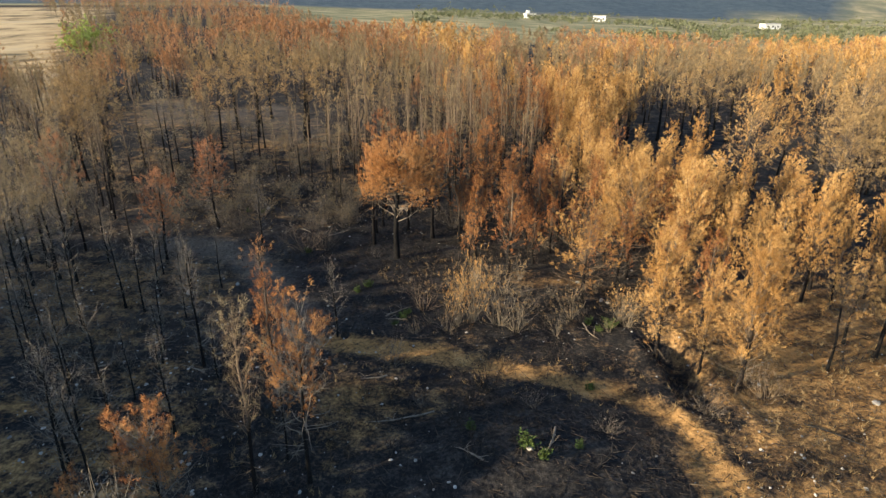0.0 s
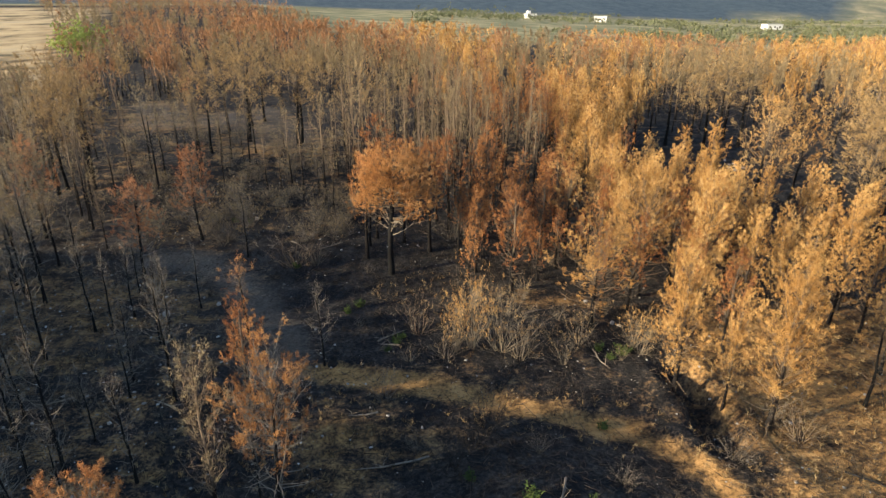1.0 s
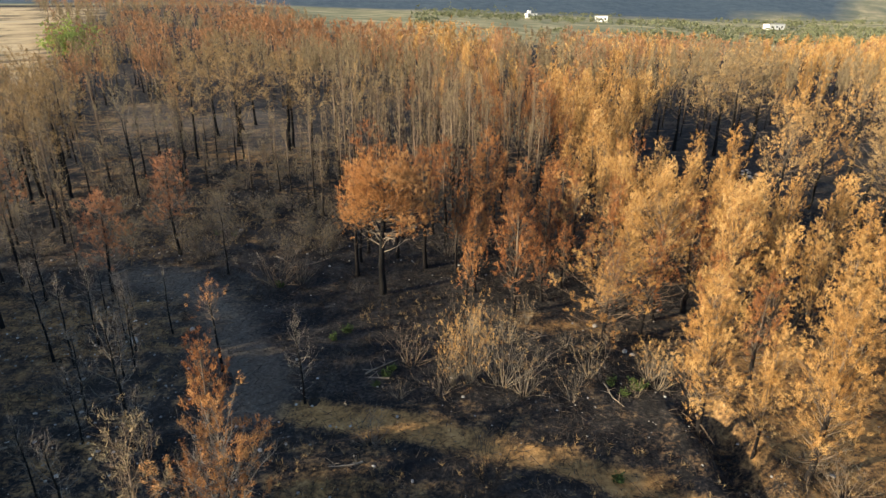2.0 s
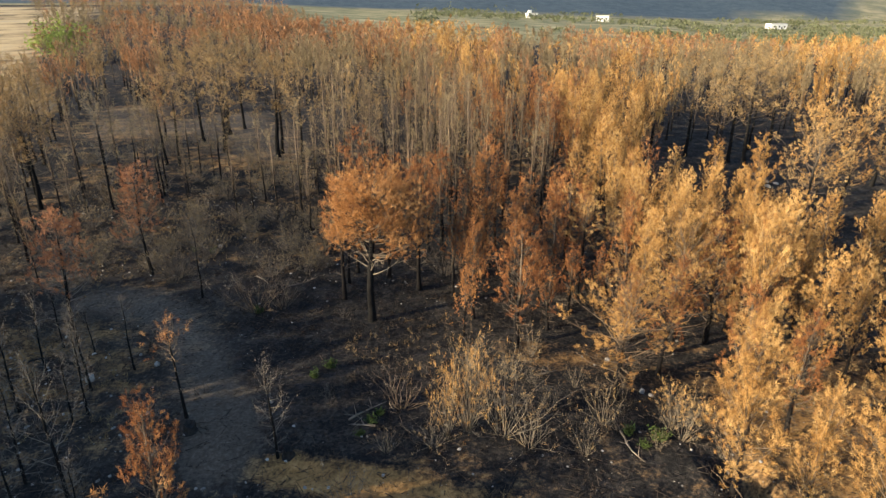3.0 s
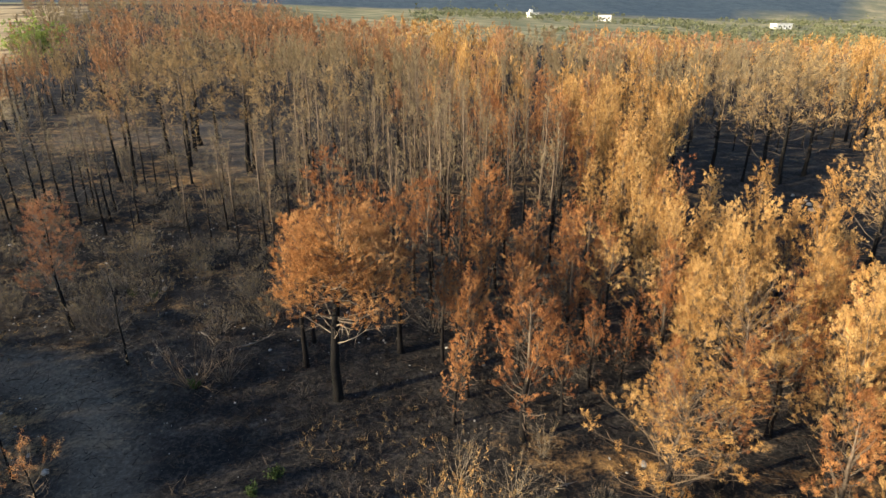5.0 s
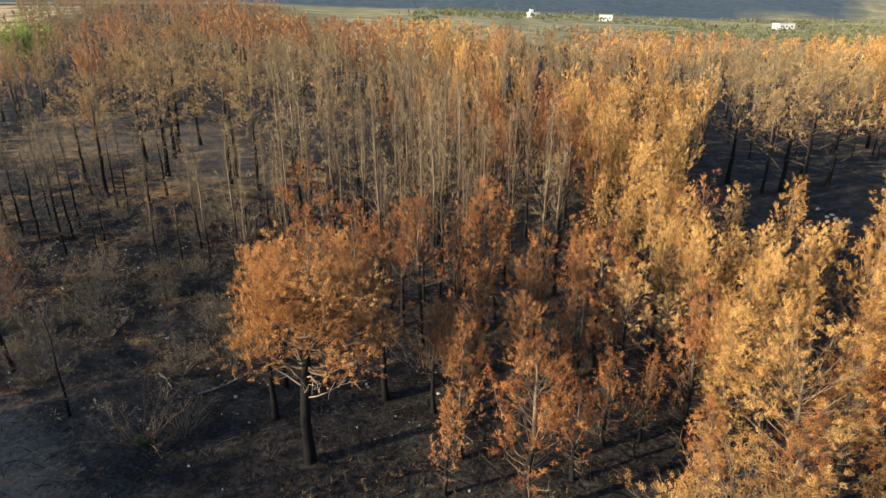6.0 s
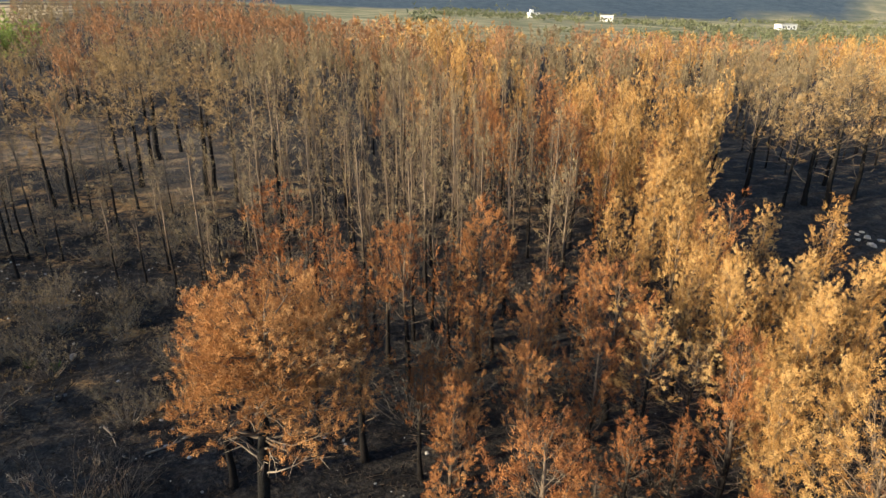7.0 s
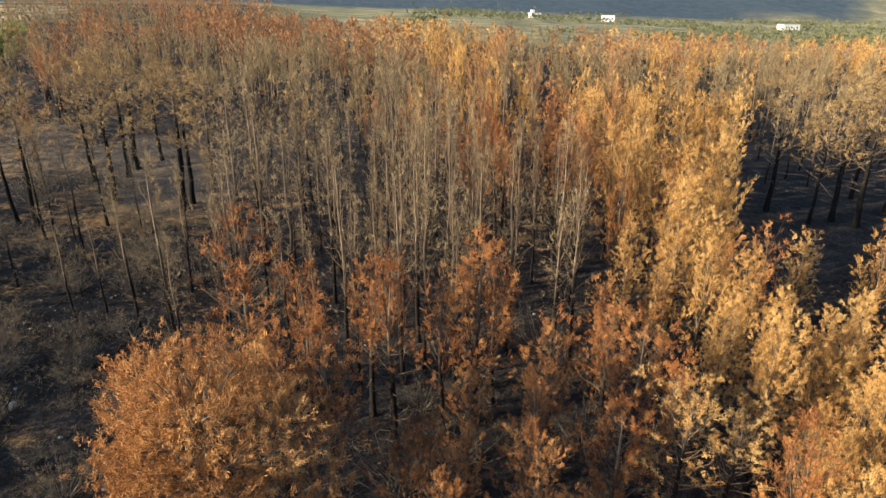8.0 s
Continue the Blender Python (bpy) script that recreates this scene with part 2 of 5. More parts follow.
RED_BANK = [(1.3, 39.2), (7.6, 38.0), (11.5, 36.2)]


def ground_z(x, y):
    x, y = np.asarray(x, float), np.asarray(y, float)
    z = -0.5 + 2.0 * smooth((y - 40) / 40)
    side = x / np.maximum(y, 40.0)
    valley = 5.0 - 13.5 * smooth((side + 0.1) / 0.7) + 7.0 * smooth((-side - 0.06) / 0.3)
    z = z + smooth((y - 85) / 350) * (valley - 1.5)
    z = z + smooth((y - 800) / 900) * (230 + 90 * rough(x, y, 420, 3)) + smooth((y - 780) / 200) * 14 * (1 + rough(x, y, 160, 3))
    near = 1 - smooth((np.hypot(x, y - 40) - 55) / 60)
    z = z + near * (0.28 * rough(x, y, 9, 3) + 0.07 * rough(x + 31, y, 1.6, 2))
    g = off_line(x, y, GULLY)
    z = z - 0.85 * (1 - smooth((g - 0.2 + 0.25 * rough(x, y, 2.2, 2)) / 1.15)) * smooth((y - 22.8) / 3.5) * (1 - smooth((y - 29.0) / 1.8))
    z = z + 0.25 * (1 - smooth(np.abs(g - 1.4) / 0.9)) * smooth((y - 19) / 4) * (1 - smooth((y - 30) / 2))
    # worn terraces on the open ground beside the gully
    z = z + 0.10 * rough(x * 0.35, y + 0.12 * x, 1.5, 2) * smooth((x - 12.5) / 2) * (1 - smooth((y - 30) / 5)) * (1 - smooth((x - 40) / 10))
    # burnt mound in the foreground
    z = z + 0.7 * (1 - smooth(np.hypot((x - 3.5) / 6.5, (y - 20.5) / 5.5)))
    z = z - 0.18 * (1 - smooth(off_line(x, y, TRACK) / 1.0))
    return z


def steps(lo, hi, d, lo_end, hi_end, grow):
    mid = list(np.arange(lo, hi + 1e-6, d))
    up, s = [], d
    while (up[-1] if up else hi) < hi_end:
        s *= grow
        up.append((up[-1] if up else hi) + s)
    dn, s = [], d
    while (dn[-1] if dn else lo) > lo_end:
        s *= grow
        dn.append((dn[-1] if dn else lo) - s)
    return np.array(dn[::-1] + mid + up)


def mesh_from(name, verts, faces, materials, smooth_shade=False, index=None, normals=None, shoots=None):
    me = bpy.data.meshes.new(name)
    verts, faces = np.asarray(verts, np.float32), np.asarray(faces, np.int32)
    k = faces.shape[1]
    me.vertices.add(len(verts))
    me.vertices.foreach_set("co", verts.ravel())
    me.loops.add(faces.size)
    me.loops.foreach_set("vertex_index", faces.ravel())
    me.polygons.add(len(faces))
    me.polygons.foreach_set("loop_start", np.arange(0, faces.size, k, dtype=np.int32))
    if index is not None:
        me.polygons.foreach_set("material_index", np.asarray(index, np.int32))
    me.polygons.foreach_set("use_smooth", np.full(len(faces), smooth_shade))
    for mt in materials:
        me.materials.append(mt)
    me.update(calc_edges=True)
    if shoots is not None:
        me.attributes.new("shoot", "FLOAT", "POINT").data.foreach_set("value", np.asarray(shoots, np.float32))
    if normals is not None:
        me.attributes.new("custom_normal", "FLOAT_VECTOR", "POINT").data.foreach_set("vector", np.asarray(normals, np.float32).ravel())
        me.update()
    return me


def part(name, me, parent, label=""):
    ob = new(name, me)
    ob.parent = parent
    return tagged(ob, label)


def build_ground():
    xs = steps(-40, 46, 0.4, -2600, 2600, 1.09)
    ys = steps(12, 78, 0.4, -1500, 3200, 1.08)
    gx, gy = np.meshgrid(xs, ys)
    x, y = gx.ravel(), gy.ravel()
    z = ground_z(x, y)
    nx = len(xs)
    i = (np.arange(len(ys) - 1)[:, None] * nx + np.arange(nx - 1)[None, :]).ravel()
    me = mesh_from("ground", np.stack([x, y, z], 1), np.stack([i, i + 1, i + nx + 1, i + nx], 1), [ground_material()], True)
    soil = 0.17 + 0.18 * rough(x, y, 14, 2)
    soil += 0.58 * (1 - smooth((off_line(x, y, TRACK) - 0.2 - 0.5 * rough(x, y, 2.5, 2)) / 1.1))
    soil += 0.46 * smooth((x - 11.0) / 3.5) * (1 - smooth((y - 33) / 8)) * (1 - smooth((x - 45) / 20))
    soil += 0.24 * (1 - smooth((off_line(x, y, RED_BANK) - 0.4) / 1.4))
    soil += 0.25 * (1 - smooth(np.hypot((x + 4.5) / 4.0, (y - 24.5) / 6.0)))
    soil -= 0.55 * (1 - smooth(np.hypot((x - 3.2) / 6.8, (y - 20.5) / 6.2)))
    # less soil round the free-standing pine: black ash, plus shade put into the colour
    soil -= 0.50 * (1 - smooth(np.hypot((x + 3.5) / 11.5, (y - 38.5) / 9.5)))
    soil += 0.26 * smooth((-x - 8.0) / 5) * (1 - smooth((y - 36) / 8))
    soil += 0.20 * (1 - smooth((off_line(x, y, CLEARING) - 3.0) / 6.0))
    soil += 0.03 * smooth((y - 46) / 30)
    soil += 0.05 * (1 - smooth((np.hypot((x - 9.5) / 6.0, (y - 37.5) / 5.5) - 0.5) / 0.6))
    # right-hand clearing: its shade put into the colour by taking soil away
    soil -= 0.30 * (1 - smooth((off_line(x, y, [(24, 59), (31, 66), (42, 71)]) - 4) / 4))
    grey = 0.6 * (1 - smooth((off_line(x, y, BARE_PATCH) - 0.5 - 0.5 * rough(x, y, 3, 2)) / 1.6))
    grey += 0.28 * smooth((-x - 9) / 4) * smooth((y - 27) / 5) * (1 - smooth((y - 48) / 8)) * (0.6 + 0.6 * rough(x, y, 4, 3))
    grey += 0.55 * (1 - smooth((off_line(x, y, CLEARING) - 2.0 - 2.0 * rough(x, y, 5, 3)) / 5.0))
    road = 1 - smooth((off_line(x, y, ROAD) - 2.5) / 3)
    field = smooth((y - 230 - 60 * rough(x, y, 90, 2)) / 60) * smooth((x / np.maximum(y, 1) + 0.30) / 0.12)
    sand = np.maximum(smooth((-x - 44 - 0.38 * y) / 8) * smooth((y - 80) / 30) * (1 - smooth((y - 420) / 60)), road)
    soil += 0.9 * road
    field = field * (1 - sand)
    side = x / np.maximum(y, 1.0)
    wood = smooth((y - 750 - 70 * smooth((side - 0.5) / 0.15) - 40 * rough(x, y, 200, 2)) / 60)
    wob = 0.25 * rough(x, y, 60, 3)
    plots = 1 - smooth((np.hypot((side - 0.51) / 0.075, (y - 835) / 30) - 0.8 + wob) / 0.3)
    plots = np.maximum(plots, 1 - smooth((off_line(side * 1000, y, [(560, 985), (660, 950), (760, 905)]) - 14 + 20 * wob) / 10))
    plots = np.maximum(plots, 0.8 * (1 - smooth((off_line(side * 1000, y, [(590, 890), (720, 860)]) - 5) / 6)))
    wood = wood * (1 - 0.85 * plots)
    field = np.maximum(field, smooth((y - 600) / 60))
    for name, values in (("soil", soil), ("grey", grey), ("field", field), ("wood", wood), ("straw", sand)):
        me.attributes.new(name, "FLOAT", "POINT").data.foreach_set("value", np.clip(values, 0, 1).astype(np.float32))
    return tagged(new("ground", me), "burnt forest floor of black ash and orange-brown soil", "ground", kind="structure")


build_ground()


# ---- plant building ----
class Geo:
    """Gathers triangles."""

    def __init__(self):
        self.v, self.f, self.n, self.out, self.tone = [], [], 0, [], []

    def add(self, v, f, out=None):
        self.v.append(np.asarray(v, float).reshape(-1, 3))
        if out is not None:
            self.out.append(out)
        self.f.append(np.asarray(f, int) + self.n)
        self.n += len(self.v[-1])

    def arrays(self):
        if not self.v:
            return np.zeros((0, 3)), np.zeros((0, 3), int)
        return np.concatenate(self.v), np.concatenate(self.f)


UP = np.array([0, 0, 1.0])


def unit(v):
    v = np.asarray(v, float)
    return v / np.maximum(np.linalg.norm(v, axis=-1, keepdims=True), 1e-9)


def tube(geo, pts, radii, sides):
    pts = np.asarray(pts, float)
    k = len(pts)
    d = unit(np.gradient(pts, axis=0))
    ref = np.where(np.abs(d[:, 2:3]) > 0.9, np.array([[1.0, 0, 0]]), np.array([[0, 0, 1.0]]))
    a = unit(np.cross(d, ref))
    b = np.cross(d, a)
    ang = np.arange(sides) * 2 * np.pi / sides
    ring = np.cos(ang)[None, :, None] * a[:, None] + np.sin(ang)[None, :, None] * b[:, None]
    v = pts[:, None] + ring * np.asarray(radii, float)[:, None, None]
    i, j = np.meshgrid(np.arange(k - 1), np.arange(sides), indexing="ij")
    p, q = (i * sides + j).ravel(), (i * sides + (j + 1) % sides).ravel()
    geo.add(v, np.concatenate([np.stack([p, q, q + sides], 1), np.stack([p, q + sides, p + sides], 1)]))


def spikes(geo, p, q, r):
    """Thin three-sided twigs from the points p to the points q."""
    p, q = np.asarray(p, float), np.asarray(q, float)
    n = len(p)
    if not n:
        return
    d = unit(q - p)
    a = unit(np.cross(d, np.array([0.31, 0.87, 0.39])))
    b = np.cross(d, a)
    r = np.broadcast_to(np.asarray(r, float), (n,))[:, None]
    base = [p + r * (math.cos(t) * a + math.sin(t) * b) for t in (0, 2.094, 4.189)]
    v = np.stack([*base, q], 1)
    i = np.arange(n)[:, None] * 4
    geo.add(v, np.concatenate([i + [0, 1, 3], i + [1, 2, 3], i + [2, 0, 3]]))


def tufts(geo, rng, base, axis, length, blades, size, width, spread=0.75, clump=None):
    """Needle tufts: short blades set round an axis."""
    n = len(base)
    if not n:
        return
    axis = unit(axis)
    u = rng.random((n, blades, 1)) ** 0.85
    p = base[:, None] + axis[:, None] * u * np.asarray(length)[:, None, None] + rng.normal(0, 0.035, (n, blades, 3))
    d = unit(axis[:, None] * 0.8 + rng.normal(0, spread, (n, blades, 3)))
    w = unit(np.cross(d, rng.normal(0, 1, (n, blades, 3)))) * width * (0.6 + 0.8 * rng.random((n, blades, 1)))
    tip = p + d * size * (0.6 + 0.8 * rng.random((n, blades, 1))) * (1.15 - 0.4 * u)
    # rounded shading: each blade faces away from its tuft's axis and from the plant's stem
    side = unit(d - axis[:, None] * (d * axis[:, None]).sum(2, keepdims=True))
    stem = unit((base - base.mean(0)) * [1, 1, 0.35])[:, None]
    out = unit(side * 0.75 + stem * 0.55 + UP * 0.25)
    shade = rng.random(n)
    if clump is not None:
        # tufts crowd into clumps, each rounded and of its own tone
        out = unit(side * 0.3 + unit(base - clump[0])[:, None] * 0.85 + stem * 0.45 + UP * 0.2)
        shade = 0.22 * shade + 0.78 * clump[1]
    flip = (np.cross(w, tip - p) * out).sum(2, keepdims=True) < 0
    w = np.where(flip, -w, w)
    v = np.stack([p - w * 0.5, p + w * 0.5, tip], 2).reshape(-1, 3)
    geo.add(v, np.arange(len(v)).reshape(-1, 3), np.repeat(out.reshape(-1, 3), 3, 0))
    geo.tone.append(np.repeat(shade, 3 * blades))


def bough(rng, p, d, length, seg, lift, wander):
    pts = [np.asarray(p, float)]
    d = unit(d)
    for s in range(seg):
        d = unit(d + np.array([0, 0, lift / seg]) + rng.normal(0, wander, 3) / seg)
        pts.append(pts[-1] + d * length / seg)
    return np.array(pts)


def pine(seed, h, radius, low=0.35, boughs=44, per_metre=2.4, blades=24, size=0.24, width=0.05, tilt=(20, 62), shape="cone", girth=None,
         dead=6, twigs=3, sides=7, lean=0.35, thin=0.0, tuft=(0.45, 0.95), bough_sides=3, spread=0.7, leaders=0,
         plume=(0.5, 1.0), plume_width=0.14, plume_tufts=5.0):
    """A dead pine of height h: trunk, branches and needles as three sets of triangles. low: where the crown begins;
    thin: the share of tufts that have fallen; dead: bare limbs under the crown."""
    rng = np.random.default_rng(seed)
    trunk, wood, leaf, limbs = Geo(), Geo(), Geo(), []
    girth = girth or 0.055 + 0.0095 * h
    k = 9
    s = np.linspace(0, 1, k)
    bend = np.cumsum(rng.normal(0, lean / k, (k, 2)), 0)
    bend -= bend[0]
    line = np.stack([bend[:, 0], bend[:, 1], s * (h + 0.25) - 0.25], 1)
    rad = girth * (1 - s) ** 0.8 + 0.012
    rad[0] *= 1.35
    tube(trunk, line, rad, sides)

    def on_trunk(f):
        return np.array([np.interp(f, s, line[:, c]) for c in range(3)])

    bases, axes, hearts, hues = [], [], [], []
    turn = rng.random() * 6.28
    for i in range(boughs):
        f = low + (0.975 - low) * ((i + rng.random()) / boughs) ** 0.92
        q = (f - low) / (1 - low)
        turn += 2.4 + rng.normal(0, 0.35)
        if shape == "cone":
            r = radius * ((1 - q) ** 0.75) * (0.62 + 0.38 * min(1, q / 0.25)) + 0.18
        elif shape == "round":
            r = radius * math.sqrt(max(0.03, 1 - ((q - 0.32) / 0.70) ** 2))
        else:
            r = radius * (1 - 0.75 * q) * (0.7 + 0.3 * min(1, q / 0.2)) + 0.1
        r *= 0.68 + 0.5 * rng.random()
        el = radians(tilt[0] + (tilt[1] - tilt[0]) * q + rng.normal(0, 7))
        d = np.array([math.cos(turn) * math.cos(el), math.sin(turn) * math.cos(el), math.sin(el)])
        length = r / max(0.35, math.cos(el))
        pts = bough(rng, on_trunk(f), d, length, 3, 0.55, 0.4)
        tube(wood, pts, np.array([0.24, 0.16, 0.09, 0.03]) * girth * (0.35 + 0.65 * (1 - q)) + 0.004, bough_sides)
        m = int(2 + length * per_metre)
        at = 0.25 + 0.75 * rng.random(m) ** 0.7
        at[0] = 1.0
        # needles stand in upright plumes, each a tapering candle of several tufts
        few = max(1, int(round(m / plume_tufts)))
        member = np.arange(m) % few
        at = at[member]
        pos = np.stack([np.interp(at, np.linspace(0, 1, 4), pts[:, c]) for c in range(3)], 1)
        foot = pos + (rng.normal(0, 1, (m, 3)) * (0.12 + 0.20 * length) * (1.1 - at)[:, None])[member]
        candle = unit(unit(pts[-1] - pts[-2]) * 0.4 + UP + rng.normal(0, 0.22, (m, 3)))[member]
        tall = (plume[0] + (plume[1] - plume[0]) * rng.random(m))[member]
        up = (np.arange(m) // few + rng.random(m)) / max(1.0, m / few)
        heart = foot + candle * (up * tall)[:, None]
        end = heart + rng.normal(0, 1, (m, 3)) * (plume_width * (1.1 - 0.85 * up))[:, None]
        hue = rng.random(m)[member]
        spikes(wood, pos[:few], (foot + candle * tall[:, None])[:few], 0.008)
        keep = rng.random(m)[member] > thin
        bases.append(end[keep])
        hearts.append((heart - candle * 0.12)[keep])
        hues.append(hue[keep])
        axes.append((candle + (end - heart) * 2.5 + rng.normal(0, 0.15, (m, 3)))[keep])
        if twigs:
            c = int(length * twigs * 1.5 + 1)
            ta = rng.random(c)
            tp = np.stack([np.interp(ta, np.linspace(0, 1, 4), pts[:, j]) for j in range(3)], 1)
            td = unit(unit(d) * 0.6 + rng.normal(0, 0.6, (c, 3)) + UP * 0.25)
            spikes(wood, tp, tp + td * (0.25 + 0.55 * rng.random((c, 1))), 0.0055)
    for i in range(leaders):
        f = 0.35 + 0.42 * rng.random()
        turn += 2.4 + rng.normal(0, 0.5)
        d = np.array([math.cos(turn) * 0.32, math.sin(turn) * 0.32, 1.0])
        length = h * (0.94 - f) * (0.75 + 0.3 * rng.random())
        pts = bough(rng, on_trunk(f), d, length, 3, 0.9, 0.25)
        tube(wood, pts, np.array([0.34, 0.26, 0.16, 0.06]) * girth + 0.004, bough_sides)
        m = int(4 + length * 8)
        at = 0.2 + 0.8 * np.linspace(0, 1, m)
        pos = np.stack([np.interp(at, np.linspace(0, 1, 4), pts[:, c]) for c in range(3)], 1)
        bases.append(pos + rng.normal(0, 1, (m, 3)) * (0.04 + 0.15 * (1 - at))[:, None])
        axes.append(UP + rng.normal(0, 0.3, (m, 3)))
        hearts.append(pos)
        hues.append(np.repeat(rng.random(m // 4 + 1), 4)[:m])
    for i in range(dead):
        f = low * (0.45 + 0.6 * rng.random())
        turn += 2.4 + rng.normal(0, 0.5)
        d = np.array([math.cos(turn), math.sin(turn), 0.05 + 0.3 * rng.random()])
        length = radius * (0.35 + 0.6 * rng.random())
        pts = bough(rng, on_trunk(f), d, length, 3, 0.15, 0.7)
        limb = Geo()
        tube(limb, pts, np.array([0.24, 0.17, 0.11, 0.04]) * girth + 0.005, bough_sides)
        c = 5
        ta = 0.3 + 0.7 * rng.random(c)
        tp = np.stack([np.interp(ta, np.linspace(0, 1, 4), pts[:, j]) for j in range(3)], 1)
        td = unit(unit(d) * 0.7 + rng.normal(0, 0.6, (c, 3)))
        spikes(limb, tp, tp + td * (0.25 + 0.5 * rng.random((c, 1))), 0.007)
        limbs.append(limb.arrays())
    if thin < 0.9:
        m = 5
        bases.append(on_trunk(0.93) + (line[-1] - on_trunk(0.93)) * np.linspace(0, 1, m)[:, None] + rng.normal(0, 0.07, (m, 3)))
        axes.append(UP + rng.normal(0, 0.2, (m, 3)))
        hearts.append(bases[-1] - UP * 0.1)
        hues.append(np.full(m, 0.6))
    b, a = np.concatenate(bases), np.concatenate(axes)
    tufts(leaf, rng, b, a, tuft[0] + (tuft[1] - tuft[0]) * rng.random(len(b)), blades, size, width, spread, (np.concatenate(hearts), np.concatenate(hues)))
    sets = [trunk.arrays(), wood.arrays(), leaf.arrays(), *limbs]
    top = np.percentile(sets[2][0][:, 2], 99.7) if len(sets[2][0]) else sets[1][0][:, 2].max()
    for v, _ in sets:
        v[:, 2] *= np.where(v[:, 2] > 0, h / top, 1.0)
    return sets[0], sets[1], (*sets[2], np.concatenate(leaf.out), np.concatenate(leaf.tone)), sets[3:]


def foliage(name, made, material):
    return mesh_from(name, made[0], made[1], [MAT[material]], normals=made[2], shoots=made[3])


def shrub(seed, h, spread, stems=26, thin=0.4, blades=14, size=0.16, width=0.035, thick=0.022, fork=5):
    """A burnt shrub: stems that fan out of one foot, with side twigs and some dead leaves."""
    rng = np.random.default_rng(seed)
    wood, leaf = Geo(), Geo()
    bases, axes = [], []
    for i in range(stems):
        az = rng.random() * 6.28
        out = spread * (0.15 + 0.85 * rng.random() ** 0.7)
        height = h * (0.55 + 0.45 * rng.random()) * (1 - 0.35 * (out / spread) ** 2)
        d = np.array([math.cos(az) * out, math.sin(az) * out, height])
        pts = bough(rng, np.array([math.cos(az) * 0.15, math.sin(az) * 0.15, -0.1]), d, np.linalg.norm(d), 4, 0.35, 0.9)
        tube(wood, pts, thick * np.array([1.3, 1.0, 0.75, 0.5, 0.2]), 3)
        c = fork + int(rng.random() * 3)
        ta = 0.35 + 0.65 * rng.random(c)
        tp = np.stack([np.interp(ta, np.linspace(0, 1, 5), pts[:, j]) for j in range(3)], 1)
        td = unit(unit(d) * 0.8 + rng.normal(0, 0.5, (c, 3)))
        te = tp + td * h * (0.10 + 0.20 * rng.random((c, 1)))
        spikes(wood, tp, te, 0.35 * thick)
        keep = rng.random(c) > thin
        bases.append(te[keep] - td[keep] * 0.2)
        axes.append(td[keep] + UP * 0.4)
    b, a = np.concatenate(bases), np.concatenate(axes)
    if len(b):
        tufts(leaf, rng, b, a, 0.2 + 0.3 * rng.random(len(b)), blades, size, width, 0.8)
    return wood.arrays(), (*leaf.arrays(), np.concatenate(leaf.out) if leaf.out else None, np.concatenate(leaf.tone) if leaf.tone else None)


